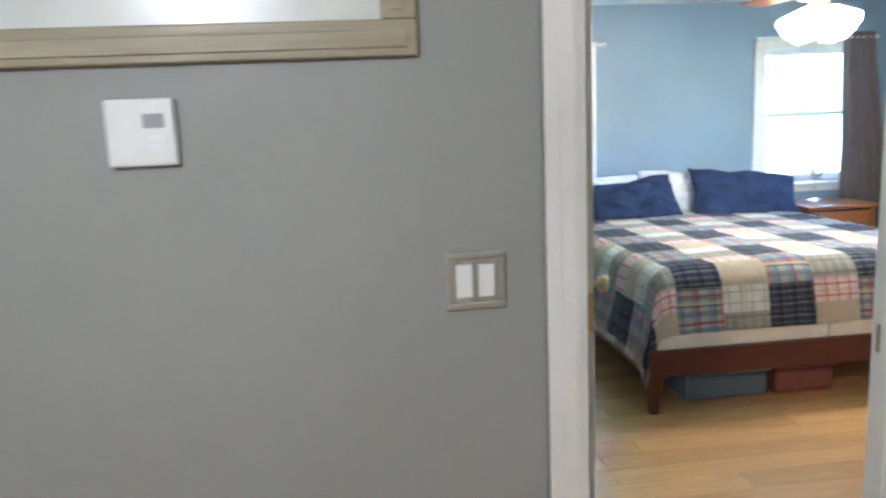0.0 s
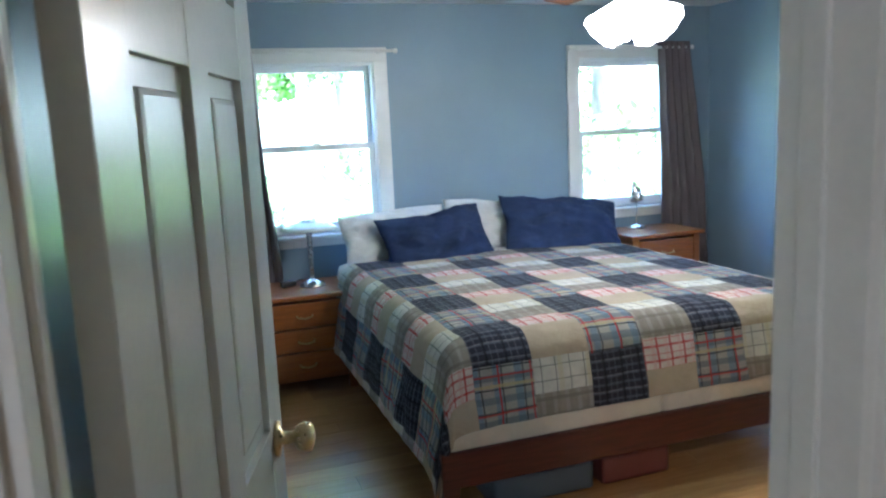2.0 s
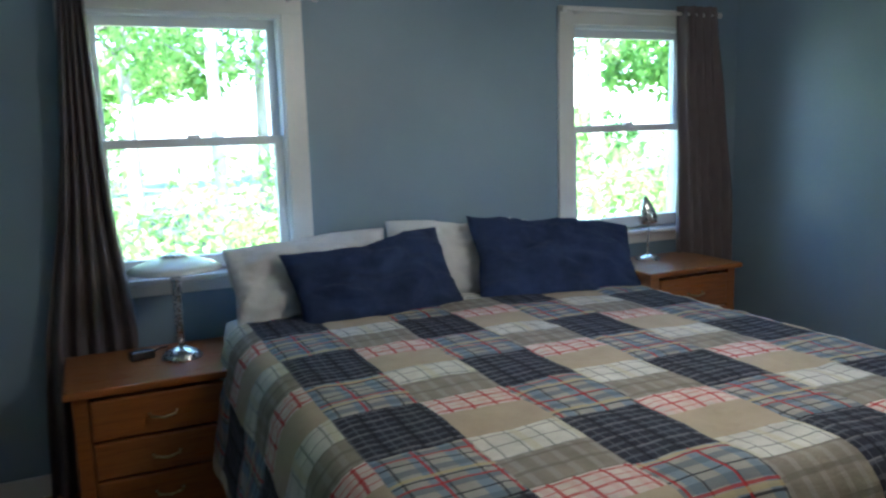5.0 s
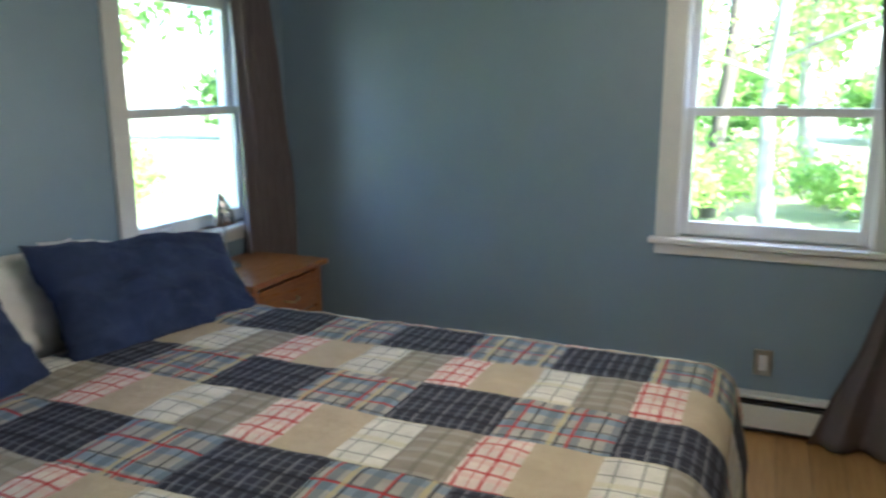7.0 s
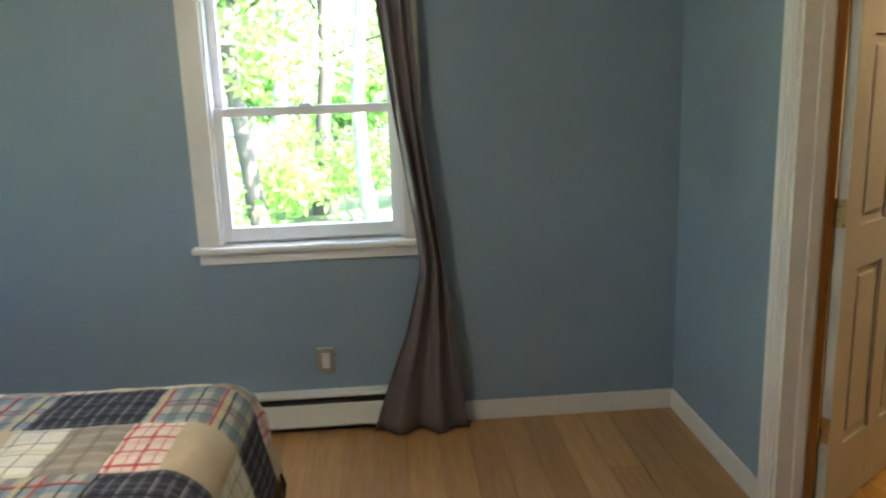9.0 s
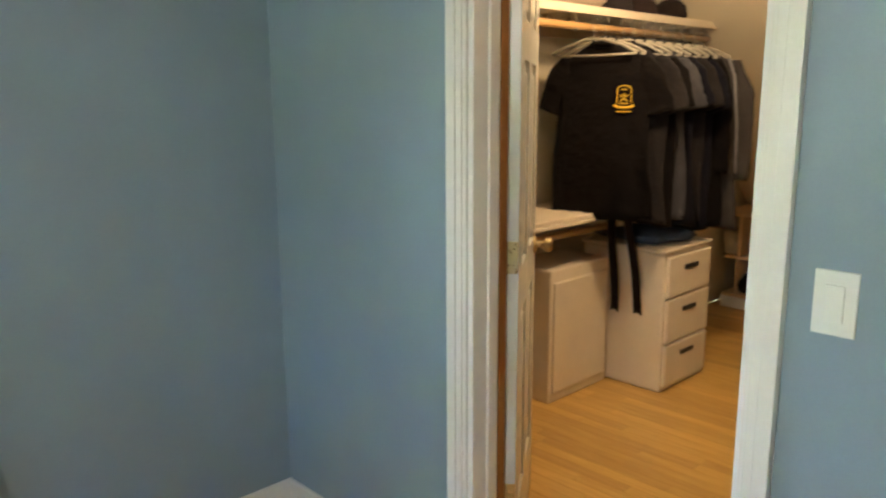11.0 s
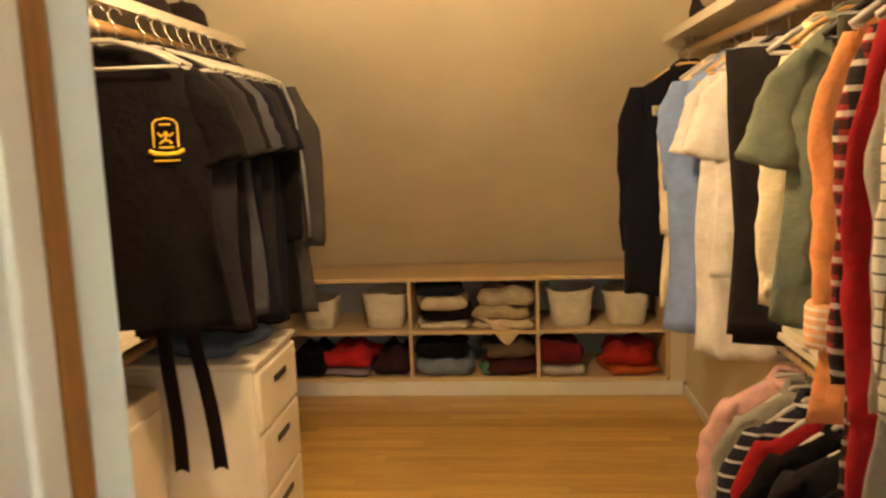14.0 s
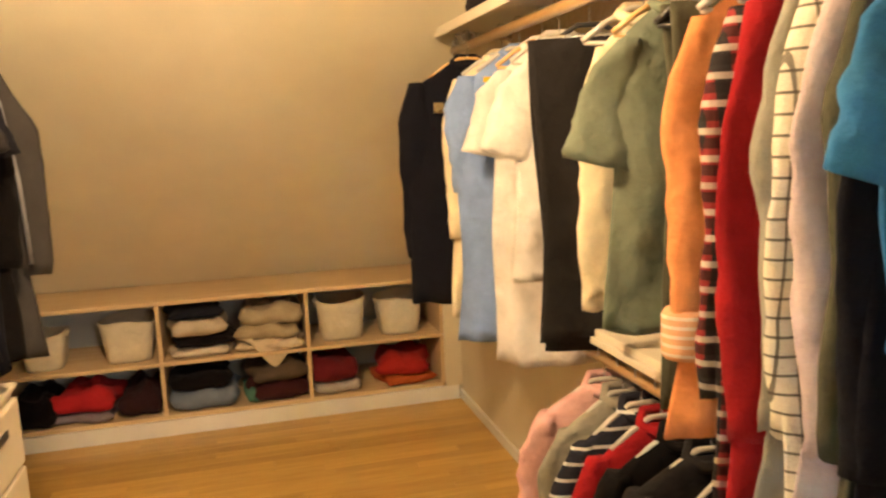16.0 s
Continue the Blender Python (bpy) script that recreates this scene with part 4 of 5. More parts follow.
def hat(x, y, z, c, label):
    root = thing("cap", pose(x, y, z, 0, 0, random.uniform(0, 180)), label, "hat", "caps on the closet shelf")
    m = fabric("cap_cloth", c)
    part("crown", lathe([(0.085, 0), (0.09, 0.03), (0.08, 0.075), (0.05, 0.105), (0.01, 0.115)], 24), m, root, "", True)
    part("brim", box(0.05, 0.17, -0.075, 0.075, 0.0, 0.008, 0.003), m, root)
    part("button", lathe([(0.010, 0.113), (0.010, 0.119), (0.004, 0.121)], 10), m, root)


hat(3.86, -1.05, 1.855, (0.02, 0.015, 0.015), "dark cloth cap on the closet shelf")
hat(3.90, -0.82, 1.855, (0.03, 0.02, 0.02), "dark cloth cap on the closet shelf")
hat(3.88, -0.55, 1.855, (0.025, 0.02, 0.022), "dark cloth cap on the closet shelf")
hat(1.90, -1.0, 1.805, (0.02, 0.015, 0.015), "dark cloth cap on the closet shelf")
folded(1.88, -0.62, 1.805, 0.28, 0.4, 0.10, (0.42, 0.34, 0.25), 8.1, "beige folded blanket on the closet shelf")
folded(3.92, -0.15, 1.855, 0.26, 0.4, 0.08, (0.30, 0.24, 0.18), 9.1, "brown folded blanket on the closet shelf")
folded(3.90, 0.75, 0.92, 0.34, 0.5, 0.04, (0.66, 0.60, 0.45), 5.1, "cream folded towel on the low shelf")

# ---- hanging clothes ----


def hanger(rod_x, y, zrod, tilt, material, label, k=1.0):
    root = thing("clothes_hanger", pose(rod_x, y, zrod, 0, 0, tilt), label, "hanger", "hangers on the closet rods")
    hook = [(0.018 * math.cos(a), 0, 0.006 + 0.018 * math.sin(a)) for a in [math.radians(k) for k in (-20, 20, 60, 100, 140, 180)]][::-1]
    part("hook", tube([(0, 0, -0.07), (0, 0, -0.035), *[(x, 0, z - 0.004) for x, _, z in hook[::-1]]], 0.0022, 6), STEEL, root, "", True)
    part("shoulder_bar", tube([(-0.19 * k, 0, -0.138), (-0.12 * k, 0, -0.102), (-0.03, 0, -0.074), (0.03, 0, -0.074), (0.12 * k, 0, -0.102), (0.19 * k, 0, -0.138)], 0.007, 8), material, root, "", True)
    part("bar", tube([(-0.185 * k, 0, -0.142), (0, 0, -0.147), (0.185 * k, 0, -0.142)], 0.005, 8), material, root, "", True)


def shirt(name, rod_x, y, zrod, length, half, sleeve_len, material, label, tilt=0.0, seed=0.0, thick=0.035, category="shirt", sleeve_out=0.05, cuff=None):
    """A garment on a hanger, in its own xz plane, with sleeves hanging at both ends."""
    root = thing(name, pose(rod_x, y, zrod, 0, 0, tilt), label, category, "clothes hanging on the closet rods")
    n, rows = 36, 26
    bm = bmesh.new()
    rings = []
    for j in range(rows + 1):
        f = j / rows
        z = -0.062 - length * f
        sh = min(1, 0.30 + 0.70 * math.sqrt(min(1, f / 0.11)))
        hw = half * sh * (1 - 0.06 * math.sin(math.pi * f) + 0.05 * f)
        th = thick * (0.45 + 0.55 * min(1, f / 0.15))
        ring = []
        for i in range(n):
            a = 2 * math.pi * i / n
            c, s = math.cos(a), math.sin(a)
            x = hw * (abs(c) ** 0.8) * (1 if c >= 0 else -1)
            ridge = 0.5 - abs(wobble(x * 2.1 + seed, z * 0.35, seed, 5.5)) * 2
            pleat = (ridge * 0.036 * (0.45 + 0.55 * f) + wobble(x * 2 + seed, z, seed, 4) * 0.022 + wobble(x * 3 + seed, z * 2.2, seed, 9) * 0.008) * min(1, f * 1.6)
            drop = -(abs(x) / half) ** 1.6 * 0.075 * max(0, 1 - f / 0.25)
            ring.append(bm.verts.new((x + 0.008 * math.sin(z * 9 + seed), th * s + pleat, z + drop + 0.008 * math.sin(3 * a + seed) * (f > 0.95))))
        rings.append(ring)
    for p, q in zip(rings, rings[1:]):
        for i in range(n):
            bm.faces.new((p[i], p[(i + 1) % n], q[(i + 1) % n], q[i]))
    bm.faces.new(rings[0][::-1])
    bm.faces.new(rings[-1])
    part("body", bm, material, root, "", True)
    if sleeve_len:
        for s in (-1, 1):
            sb = bmesh.new()
            rr = []
            short = sleeve_len < 0.35
            out = sleeve_len * 0.26 if short else sleeve_out
            for j in range(19):
                f = j / 18
                wd = (0.062 + 0.010 * f) if short else (0.074 - 0.030 * f)
                lean = f if short else math.sin(min(1, f * 1.5) * math.pi / 2)
                cx = s * (half - 0.045 + out * lean)
                cz = -0.135 - sleeve_len * f
                tip = 0.30 if short else 0.0
                cap = 0.35 + 0.65 * min(1, f * 4)
                ring = []
                for i in range(20):
                    a = 2 * math.pi * i / 20
                    rum = wobble(3 * math.cos(a) + seed, 16 * f + 2 * s, seed, 0.55) * (0.25 if short else 0.42)
                    dx = math.cos(a) * wd * cap * (1 + 0.5 * rum)
                    dy = math.sin(a) * (0.024 + 0.006 * math.sin(7 * f + seed)) * (1 + rum)
                    ring.append(sb.verts.new((cx + dx, dy + 0.016 * math.sin(5 * f + seed) * f, cz + dx * s * tip * f + wobble(a, seed, s, 1.3) * 0.012 * f)))
                rr.append(ring)
            for p, q in zip(rr, rr[1:]):
                for i in range(20):
                    sb.faces.new((p[i], p[(i + 1) % 20], q[(i + 1) % 20], q[i]))
            sb.faces.new(rr[0][::-1])
            sb.faces.new(rr[-1])
            sl = part("sleeve", sb, material, root, "", True)
            if cuff:
                part("cuff", lathe([(0.047, 0), (0.052, 0.01), (0.052, 0.075), (0.046, 0.085)], 18, pose(s * (half - 0.035 + sleeve_out), 0, -0.135 - sleeve_len - 0.02) @ Matrix.Diagonal((0.95, 0.75, 1, 1))), cuff, sl, "striped turned-back cuff", True)
    col = tube([(-0.055, 0.0, -0.072), (-0.03, -0.03, -0.052), (0.03, -0.03, -0.052), (0.055, 0.0, -0.072), (0.03, 0.025, -0.085), (-0.03, 0.025, -0.085), (-0.055, 0.0, -0.072)], 0.013, 8)
    part("collar", col, material, root, "", True)
    return root


def trousers(name, rod_x, y, zrod, length, half, material, label, tilt=0.0, seed=0.0):
    root = thing(name, pose(rod_x, y, zrod, 0, 0, tilt), label, "trousers", "clothes hanging on the closet rods")
    for k, dy in ((0, -0.012), (1, 0.012)):
        def place(a, b):
            x = (2 * a - 1) * half * (1 - 0.12 * b)
            return Vector((x + 0.012 * math.sin(5 * b + seed + k), dy + 0.008 * math.sin(x * 30 + seed + 4 * b) + 0.010 * wobble(x + seed, b, k, 4), -0.09 - (length - 0.03 * k) * b))
        ob = part("leg", grid(16, 20, place), material, root, "", True)
        thicken(ob, 0.012)
    part("clip_bar", tube([(-half * 0.9, 0, -0.085), (half * 0.9, 0, -0.085)], 0.006), STEEL, root)


RL, RR, RLOW = 1.77, 1.72, 0.82
HANGP = paint("grey_hanger_plastic", (0.30, 0.28, 0.23), 0.3)
HANGW = paint("white_hanger_plastic", (0.42, 0.39, 0.35), 0.4)
BLK = fabric("black_cotton", (0.0050, 0.0040, 0.0042))
CHAR = fabric("charcoal_cotton", (0.016, 0.014, 0.015))
SLATE = fabric("slate_cotton", (0.045, 0.045, 0.052))
NAVYC = fabric("navy_cotton", (0.006, 0.006, 0.010))
JACKET = fabric("grey_jacket_nylon", (0.040, 0.036, 0.035), 0.6)
left_row = [
    (-0.20, BLK, 0.70, 0.25, "black polo shirt with a yellow chest emblem", 14), (-0.31, CHAR, 0.72, 0.25, "charcoal polo shirt on a hanger", 8), (-0.40, BLK, 0.74, 0.24, "black polo shirt on a hanger", 4),
    (-0.49, SLATE, 0.72, 0.24, "slate grey polo shirt on a hanger", 6), (-0.58, NAVYC, 0.76, 0.24, "dark navy shirt on a hanger", 2), (-0.67, CHAR, 0.74, 0.24, "charcoal shirt on a hanger", 5),
    (-0.76, NAVYC, 0.80, 0.25, "dark navy shirt with a pale emblem", 3), (-0.86, BLK, 0.80, 0.56, "black long-sleeved shirt on a hanger", 2), (-0.98, JACKET, 0.82, 0.60, "grey zip jacket with a pale stripe", 6),
]
for i, (y, m, ln, sl, lb, tilt) in enumerate(left_row):
    rx = 3.695 if i == 0 else 3.67
    hanger(rx, y, RL + 0.016, tilt, HANGP, "grey plastic hanger on the wooden rod")
    sh = shirt("jacket" if m is JACKET else "polo_shirt", rx, y, RL, ln + 0.11, 0.262 if m is JACKET else 0.235, sl, m, lb, tilt, i * 1.7, 0.036, "jacket" if m is JACKET else "shirt", 0.06 if m is JACKET else 0.035)
    if i == 0:
        em = bmesh.new()
        EX = -0.115
        YL = fabric("yellow_thread", (0.62, 0.42, 0.03), 0.7)
        at = lambda x, z: (EX + x, 0.052, z - 0.075)
        tube([at(-0.032, -0.268), at(-0.032, -0.205), at(-0.024, -0.194), at(0, -0.189), at(0.024, -0.194), at(0.032, -0.205), at(0.032, -0.268)], 0.0026, 6, em)
        tube([at(-0.046, -0.276), at(-0.030, -0.284), at(0, -0.287), at(0.030, -0.284), at(0.046, -0.276)], 0.0062, 6, em)
        tube([at(-0.020, -0.228), at(-0.012, -0.238), at(0, -0.228), at(0.012, -0.238), at(0.020, -0.228)], 0.0032, 6, em)
        tube([at(-0.016, -0.258), at(-0.008, -0.250), at(0.008, -0.250), at(0.016, -0.258)], 0.0034, 6, em)
        tube([at(0, -0.224), at(0, -0.250)], 0.0040, 6, em)
        for w, z in ((0.014, -0.206), (0.020, -0.268), (0.034, -0.304)):
            tube([at(-w, z), at(w, z)], 0.0030, 6, em)
        part("emblem", em, YL, sh, "embroidered yellow emblem")
        part("neck_label", box(-0.014, 0.014, 0.012, 0.016, -0.098, -0.080), WHITEF, sh, "white neck label")
    if i == 6:
        part("emblem", box(-0.245, -0.240, -0.02, 0.02, -0.32, -0.22, 0.002), fabric("pale_emblem", (0.55, 0.50, 0.25)), sh, "pale yellow sleeve emblem")
    if m is JACKET:
        part("stripe", tube([(-0.20, 0.040, -0.13), (-0.235, 0.046, -0.22), (-0.262, 0.050, -0.45), (-0.270, 0.045, -0.70)], 0.007, 6), fabric("pale_piping", (0.20, 0.20, 0.22)), sh, "pale sleeve piping", True)
hanger(3.71, -0.135, RL + 0.016, 14, HANGP, "large grey plastic hanger in front of the black polo", 1.05)
for k, (x, y, dx) in enumerate(((3.66, -0.25, 0.03), (3.60, -0.28, -0.03))):
    st = bmesh.new()
    grid(3, 16, lambda a, b: Vector((x + (a - 0.5) * 0.045 + dx * b, y - 0.10 * b + 0.01 * math.sin(6 * b + k), 0.98 - 0.56 * b - 0.03 * abs(a - 0.5) * (b > 0.97))), st)
    thicken(solid("strap", st, fabric("dark_strap_web", (0.008, 0.005, 0.0045)), "dark woven strap hanging below the shirts", "strap", "straps below the shirts", smooth=True), 0.006)

CREAMF = fabric("cream_shirt_cotton", (0.66, 0.56, 0.38))
SKY = fabric("light_blue_cotton", (0.19, 0.27, 0.50))
WHT = fabric("white_shirt_cotton", (0.60, 0.56, 0.53))
SAGE = fabric("sage_cotton", (0.15, 0.17, 0.125))
OLIVE = fabric("olive_cotton", (0.07, 0.068, 0.045))
ORANGE = fabric("orange_cotton", (0.66, 0.25, 0.09))
REDF = fabric("red_cotton", (0.25, 0.010, 0.013))
PINKF = fabric("pink_cotton", (0.62, 0.36, 0.34))
LILAC = fabric("lilac_cotton", (0.46, 0.37, 0.38))
TEAL = fabric("teal_cotton", (0.035, 0.135, 0.30))
GREYF = fabric("grey_melange", (0.26, 0.24, 0.20))
ORSTRIPE = plaid("orange_striped_cuff", (0.66, 0.34, 0.18), [(1, 0.016, 0.006, 0, (0.72, 0.62, 0.5), 0.8)], "Object", ("X", "Z"))
BWPLAID = plaid("black_white_plaid", (0.03, 0.025, 0.025), [(0, 0.036, 0.014, 0, (0.30, 0.03, 0.03), 0.8), (1, 0.040, 0.010, 0, (0.55, 0.48, 0.40), 0.75), (1, 0.040, 0.016, 0.5, (0.02, 0.015, 0.015), 0.8)], "Object", ("X", "Z"))
CHECK = plaid("cream_window_check", (0.60, 0.54, 0.44), [(1, 0.027, 0.004, 0, (0.06, 0.05, 0.04), 0.85), (0, 0.030, 0.004, 0.2, (0.06, 0.05, 0.04), 0.8)], "Object", ("X", "Z"))
STRIPE = plaid("navy_white_stripe", (0.02, 0.02, 0.03), [(1, 0.036, 0.007, 0, (0.6, 0.58, 0.55), 0.85)], "Object", ("X", "Z"))
right_row = [
    (-1.02, NAVYC, 0.84, 0.60, "dark navy blazer with a gold pin", "blazer", -6, 0.225, 0.034), (-0.86, CREAMF, 0.86, 0.52, "cream long-sleeved shirt on a hanger", "shirt", -14, 0.18, 0.03),
    (-0.70, SKY, 0.92, 0.36, "light blue shirt with rolled sleeves", "shirt", -22, 0.21, 0.032), (-0.52, WHT, 0.94, 0.24, "white polo shirt on a hanger", "shirt", -26, 0.155, 0.028), (-0.40, WHT, 0.66, 0.24, "white tee shirt on a hanger", "shirt", -16, 0.135, 0.024),
    (0.04, CREAMF, 0.62, 0.58, "cream long-sleeved shirt on a hanger", "shirt", -10, 0.125, 0.024), (0.18, SAGE, 0.66, 0.24, "sage green polo shirt on a hanger", "shirt", -14, 0.145, 0.024),
    (0.46, ORANGE, 0.78, 0.54, "orange shirt with striped turned-back cuffs", "shirt", -6, 0.165, 0.024), (0.54, BWPLAID, 0.88, 0.60, "black and white plaid shirt", "shirt", 2, 0.165, 0.022), (0.61, REDF, 1.0, 0.64, "long dark red shirt on a hanger", "shirt", -4, 0.17, 0.022),
    (0.665, GREYF, 0.90, 0.60, "grey long-sleeved shirt on a hanger", "shirt", 3, 0.165, 0.02), (0.712, CHECK, 0.94, 0.60, "cream checked long shirt on a hanger", "shirt", -3, 0.165, 0.02), (0.755, LILAC, 0.98, 0.60, "pale lilac long shirt on a hanger", "shirt", -2, 0.165, 0.016),
    (0.795, OLIVE, 1.0, 0.60, "olive shirt on a hanger", "shirt", -2, 0.16, 0.02), (0.835, NAVYC, 0.95, 0.60, "dark navy shirt on a hanger", "shirt", -2, 0.165, 0.016), (0.885, TEAL, 0.50, 0.24, "teal blue tee shirt on a hanger", "shirt", -4, 0.175, 0.022), (0.99, BLK, 0.95, 0.5, "black shirt on a hanger", "shirt", 0, 0.16, 0.02),
]
for i, (y, m, ln, sl, lb, cat, tilt, half, thick) in enumerate(right_row):
    gx = 1.985 if i == 0 else 1.915
    hanger(gx, y, RR + 0.016, tilt, HANGW if i % 3 else RODW, "pale plastic hanger on the wooden rod" if i % 3 else "wooden hanger on the wooden rod", 0.70)
    sh = shirt(cat if cat != "shirt" else "hanging_shirt", gx, y, RR, ln, half, sl, m, lb, tilt, i * 2.3 + 0.4, thick, cat, 0.012, ORSTRIPE if m is ORANGE else None)
    if m is NAVYC:
        part("pin", box(0.095, 0.130, 0.040, 0.048, -0.240, -0.205, 0.002, None), BRASS, sh, "small gold pin")
    if m is SKY:
        pr = bmesh.new()
        for dx, dz in ((0.05, -0.16), (0.075, -0.175), (0.10, -0.15), (0.06, -0.20), (0.11, -0.19)):
            add_box(pr, dx - 0.012, dx + 0.012, 0.036, 0.042, dz - 0.008, dz + 0.008, 0.002)
        part("print", pr, fabric("gold_print", (0.55, 0.33, 0.03)), sh, "small gold printed motif")
trousers("trousers", 1.935, -0.20, RR, 0.79, 0.13, fabric("black_wool", (0.016, 0.014, 0.014)), "black trousers hanging from a clip hanger", -24, 1)
trousers("trousers", 1.925, 0.33, RR, 0.76, 0.10, OLIVE, "dark olive trousers on a clip hanger", -20, 3)
for y in (-0.20, 0.33):
    hanger(1.925, y, RR + 0.016, -24, BLACK, "black plastic hanger on the wooden rod", 0.6)
low_row = [
    (-0.20, PINKF, "pale pink shirt on the lower rod"), (-0.10, GREYF, "grey shirt on the lower rod"), (-0.01, STRIPE, "navy and white striped shirt on the lower rod"), (0.08, REDF, "red shirt on the lower rod"),
    (0.17, BLK, "black shirt on the lower rod"), (0.27, CHAR, "charcoal shirt on the lower rod"), (0.37, BLK, "black shirt on the lower rod"), (0.47, JACKET, "dark grey shirt on the lower rod"), (0.58, fabric("rust_cotton", (0.38, 0.055, 0.018)), "rust orange shirt on the lower rod"), (0.70, BLK, "black shirt on the lower rod"), (0.82, REDF, "red shirt on the lower rod"),
]
for i, (y, m, lb) in enumerate(low_row):
    tilt = (i * 31) % 11 - 5
    hanger(1.89, y, RLOW + 0.016, tilt, HANGW, "pale plastic hanger on the lower rod", 0.66)
    shirt("hanging_shirt", 1.89, y, RLOW, 0.62, 0.20, 0.42, m, lb, tilt, i * 1.3 + 2, 0.034, "shirt", 0.03)

# ---- lamps out of the way ----
# the hall fitting is added above its stand-in lamp, out of view
for nm, x, y, lb in (("ceiling_light_closet", 2.98, 0.15, "round frosted closet ceiling light, switched on"), ("hall_fill_fitting", -1.05, -1.0, "unseen round hallway ceiling fitting added over the stand-in lamp")):
    root = thing("ceiling_light", pose(x, y, H), lb, "ceiling light")
    part("base", lathe([(0.14, -0.02), (0.145, -0.01), (0.145, 0)], 32), TRIM, root)
    part("rim", lathe([(0.15, -0.035), (0.152, -0.028), (0.15, -0.02)], 32), BRASS, root)

# ---- outdoors ----
GROUNDM = paint("leaf_litter", (0.12, 0.14, 0.065), 0.95, 30, 0.35, 0.6, 0.02)
BARK = paint("pale_bark", (0.30, 0.28, 0.25), 0.9, 25, 0.3, 3, 0.01)
BARKD = paint("dark_bark", (0.10, 0.085, 0.07), 0.95, 25, 0.3, 3, 0.01)


def leaf_material(name, a, b):
    m, t, bs = graph(name)
    g = t.nodes.new("ShaderNodeNewGeometry")
    link(t, ramp(t, g.outputs["Random Per Island"], a, b, 0, 1), bs.inputs["Base Color"])
    bs.inputs["Roughness"].default_value = 0.6
    bs.inputs["Transmission Weight"].default_value = 0.0
    tr = t.nodes.new("ShaderNodeBsdfTranslucent")
    link(t, ramp(t, g.outputs["Random Per Island"], shade(a, 2.2), shade(b, 2.2), 0, 1), tr.inputs[0])
    ms = t.nodes.new("ShaderNodeMixShader")
    ms.inputs[0].default_value = 0.5
    link(t, bs.outputs[0], ms.inputs[1])
    link(t, tr.outputs[0], ms.inputs[2])
    link(t, ms.outputs[0], t.nodes["Material Output"].inputs[0])
    return m


LEAF = leaf_material("maple_leaves", (0.08, 0.16, 0.035), (0.20, 0.31, 0.085))
LEAF2 = leaf_material("birch_leaves", (0.105, 0.20, 0.045), (0.27, 0.37, 0.11))
gr = bmesh.new()
grid(40, 40, lambda a, b: Vector(((a - 0.5) * 300 + 10, (b - 0.5) * 300 + 10, -0.75 + 0.4 * wobble(a * 9, b * 9, 0, 2.0))), gr)
solid("ground", gr, GROUNDM, "sunlit leafy woodland ground outside the house", "ground", kind="structure")


def leaf_cloud(seed, blobs, count, size):
    rng = np.random.RandomState(seed)
    verts, faces = [], []
    for _ in range(count):
        bx, by, bz, br = blobs[rng.randint(len(blobs))]
        d = rng.normal(size=3)
        d /= np.linalg.norm(d)
        p = np.array([bx, by, bz]) + d * br * rng.uniform(0.35, 1.05) * np.array([1, 1, 0.75])
        s = size * rng.uniform(0.6, 1.4)
        u = rng.normal(size=3)
        u /= np.linalg.norm(u)
        w = np.cross(u, rng.normal(size=3))
        w /= np.linalg.norm(w)
        k = len(verts)
        verts += [p - u * s, p + w * s * 0.5, p + u * s, p - w * s * 0.5]
        faces.append((k, k + 1, k + 2, k + 3))
    me = bpy.data.meshes.new("crown")
    me.from_pydata([tuple(v) for v in verts], [], faces)
    return me


def tree(x, y, h, r, seed, bark, leaf, label, size=0.07, count=5200):
    rng = random.Random(seed)
    root = thing("tree", pose(x, y, -0.85), label, "tree", "trees outside")
    bm = bmesh.new()
    lean = rng.uniform(-0.3, 0.3)
    axis = [(lean * (k / 8) ** 1.5, 0.15 * math.sin(k + seed), h * k / 8) for k in range(9)]
    rings = []
    for k, p in enumerate(axis):
        rk = r * (1.25 if k == 0 else 1) * (1 - 0.75 * k / 8)
        rings.append([bm.verts.new((p[0] + rk * math.cos(a) * (1 + 0.08 * math.sin(3 * a + k)), p[1] + rk * math.sin(a), p[2])) for a in [2 * math.pi * i / 10 for i in range(10)]])
    for p, q in zip(rings, rings[1:]):
        for i in range(10):
            bm.faces.new((p[i], p[(i + 1) % 10], q[(i + 1) % 10], q[i]))
    part("trunk", bm, bark, root, "", True)
    blobs = []
    for _ in range(11):
        z = h * rng.uniform(0.3, 1.02)
        a = rng.uniform(0, 6.28)
        q = rng.uniform(0.5, 2.2) * (1.15 - 0.5 * z / h)
        tip = (q * math.cos(a), q * math.sin(a), z)
        part("limb", tube([(lean * 0.5, 0, z * 0.82), (tip[0] * 0.5, tip[1] * 0.5, z * 0.93), tip], 0.028, 6), bark, root, "", True)
        blobs.append((*tip, rng.uniform(0.6, 1.2)))
    me = leaf_cloud(seed, blobs, count, size)
    me.materials.append(leaf)
    crown = new("crown", me)
    crown.parent = root


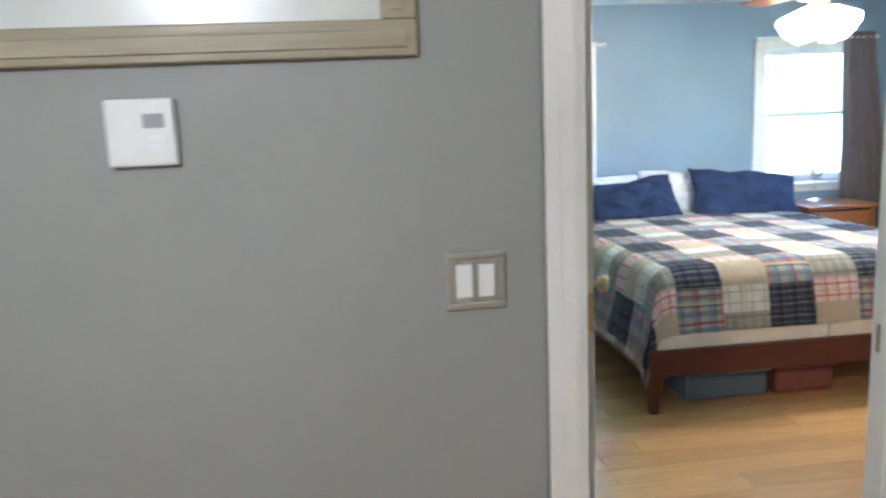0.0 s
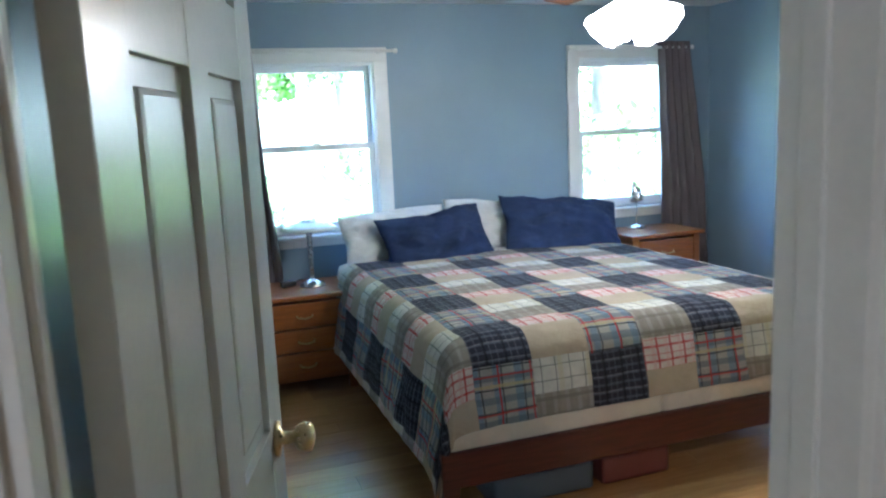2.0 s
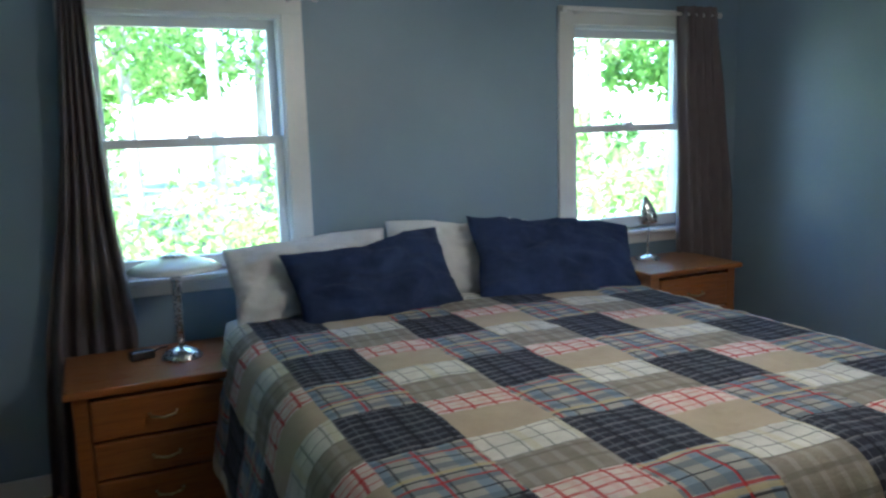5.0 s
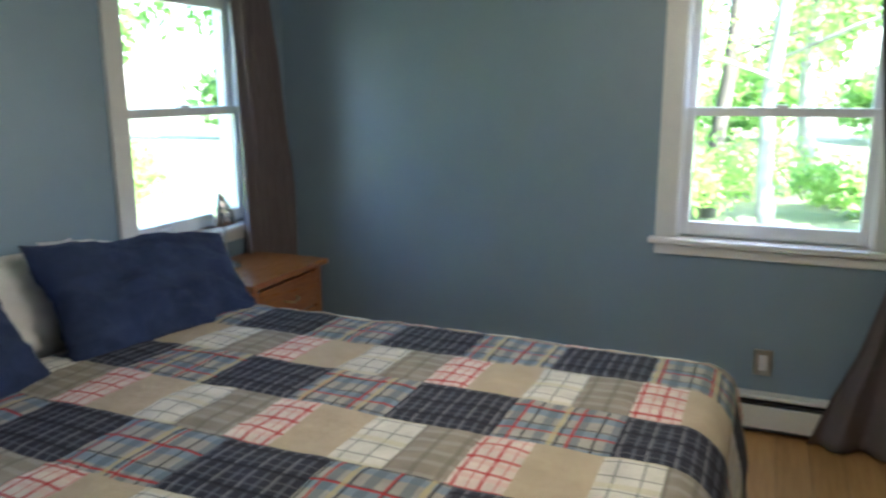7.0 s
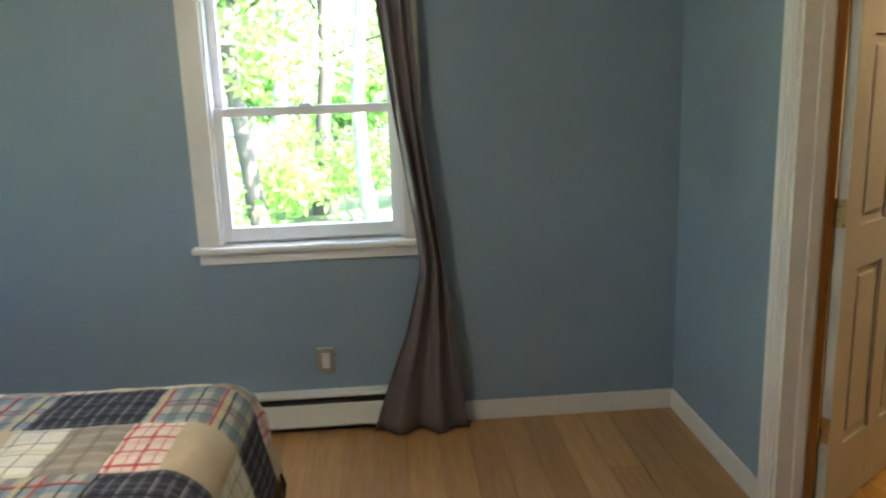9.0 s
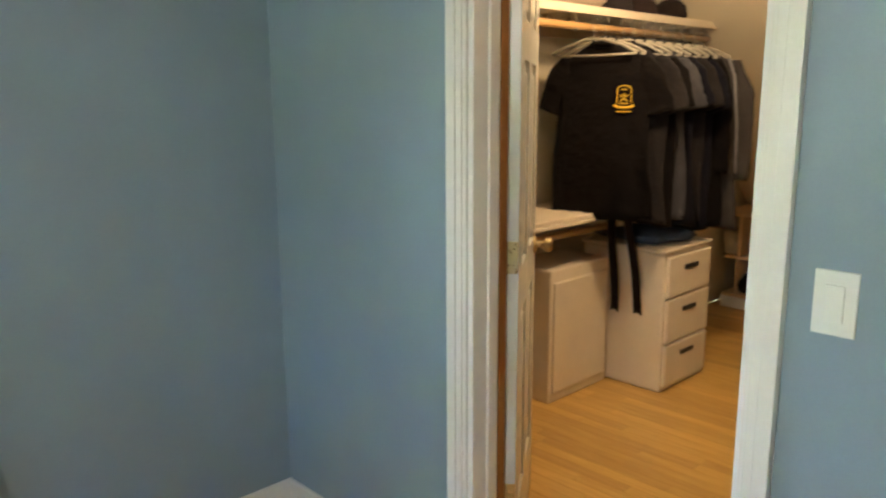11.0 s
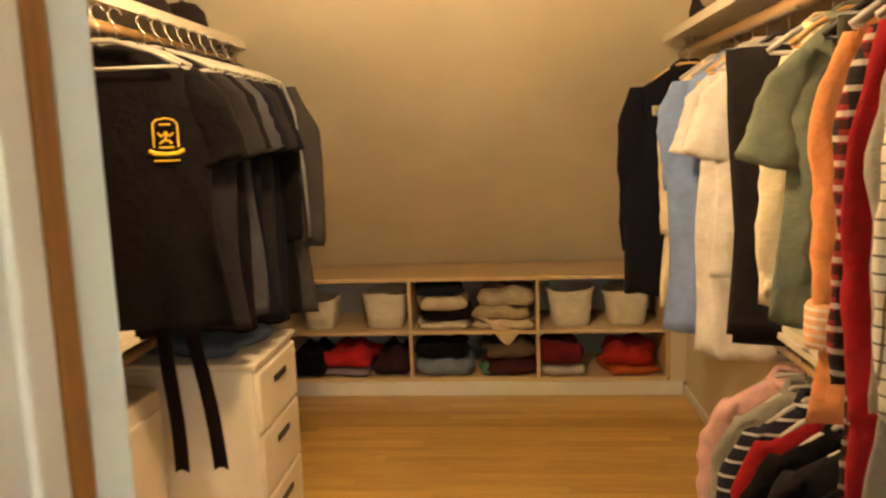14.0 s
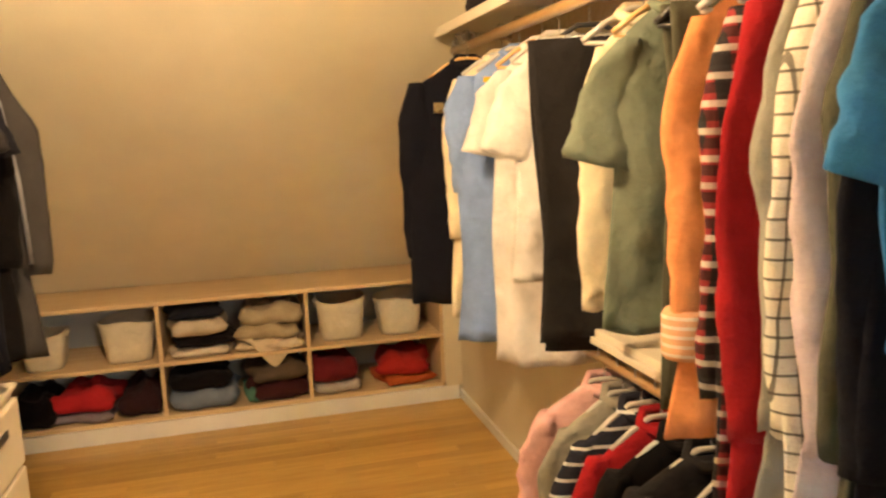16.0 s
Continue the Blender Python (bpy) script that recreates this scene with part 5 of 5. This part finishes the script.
rng = random.Random(5)
spots = [(0.3, 13.5, 0.14), (-0.6, 12.5, 0.10), (2.6, 15.5, 0.13), (4.8, 12.8, 0.12), (6.2, 16, 0.15), (8.5, 13, 0.12), (-3, 15, 0.15), (1.4, 19, 0.16), (4.3, 20, 0.16), (10.5, 18, 0.2), (-1.5, 21, 0.2), (7.5, 22, 0.2),
         (10.5, 4.4, 0.13), (11.5, 2.9, 0.12), (12.5, 1.2, 0.16), (14.5, 3.8, 0.15), (15, 0.2, 0.15), (16, 6.5, 0.2), (12.5, 7.2, 0.14), (18.5, 2.2, 0.2), (19, 5.0, 0.2), (17, -1.8, 0.2)]
for i, (x, y, r) in enumerate(spots):
    tree(x, y, rng.uniform(8, 11.5), r, 100 + i, BARK if i % 3 else BARKD, LEAF2 if i % 2 else LEAF, "tall leafy woodland tree with a slender pale trunk" if i % 3 else "tall leafy woodland tree with a dark trunk")


def bushes(name, centers, seed, label):
    blobs = [(x, y, z, r) for x, y, z, r in centers]
    me = leaf_cloud(seed, blobs, 18000, 0.07)
    me.materials.append(LEAF2)
    tagged(new(name, me), label, "undergrowth", kind="stuff")


bushes("undergrowth", [(rng.uniform(-6, 12), rng.uniform(9.5, 20), rng.uniform(-0.6, 0.9), rng.uniform(0.5, 1.2)) for _ in range(70)], 7, "sunlit green undergrowth below the trees")
bushes("undergrowth", [(rng.uniform(9.5, 19), rng.uniform(-3, 9), rng.uniform(-0.6, 0.5), rng.uniform(0.5, 1.1)) for _ in range(40)], 8, "sunlit green undergrowth below the trees")
far = [(30 * math.cos(a) * rng.uniform(0.9, 1.2) + 2, 30 * math.sin(a) * rng.uniform(0.9, 1.2) + 3, rng.uniform(0, 10), rng.uniform(1.5, 3)) for a in [math.radians(-25 + 160 * k / 90) for k in range(91)]]
me = leaf_cloud(9, far, 52000, 0.24)
me.materials.append(LEAF)
tagged(new("far_woods", me), "dense green woodland far behind the house", "woods", kind="stuff")

# ---- floor boards ----


def boards(parent, x0, x1, y0, y1, width, lengths, material, seed):
    rng = random.Random(seed)
    shapes = {}
    y = y0
    while y < y1 - 0.002:
        w = min(width, y1 - y)
        x = x0
        first = True
        while x < x1 - 0.001:
            ln = rng.choice(lengths) * (rng.choice((0.35, 0.6, 0.85)) if first else 1)
            first = False
            ln = min(round(ln, 2), x1 - x)
            if x1 - x - ln < 0.2:
                ln = x1 - x
            key = (round(ln, 3), round(w, 4))
            if key not in shapes:
                g = 0.0003
                bm = bmesh.new()
                bot = [bm.verts.new(p) for p in ((g, g, -0.011), (ln - g, g, -0.011), (ln - g, w - g, -0.011), (g, w - g, -0.011))]
                top = [bm.verts.new(p) for p in ((g + 0.0005, g + 0.0005, 0), (ln - g - 0.0005, g + 0.0005, 0), (ln - g - 0.0005, w - g - 0.0005, 0), (g + 0.0005, w - g - 0.0005, 0))]
                bm.faces.new(top)
                for i in range(4):
                    bm.faces.new((bot[i], bot[(i + 1) % 4], top[(i + 1) % 4], top[i]))
                me = bpy.data.meshes.new("plank")
                bm.to_mesh(me)
                bm.free()
                me.materials.append(material)
                shapes[key] = me
            ob = new("plank", shapes[key])
            ob.location = (x, y, 0)
            ob.parent = parent
            x += ln
        y += width


boards(floor_room, W, E, ES - 0.06, N, 0.128, (0.9, 1.2, 1.5, 1.8), OAK, 1)
boards(floor_closet, CW, CE, BACK, S - 0.06, 0.058, (0.6, 0.9, 1.2, 1.5), OAKC, 2)
boards(floor_hall, -2.2, CW - 0.12, -1.65, ES - 0.06, 0.128, (0.9, 1.2, 1.5, 1.8), OAK, 3)
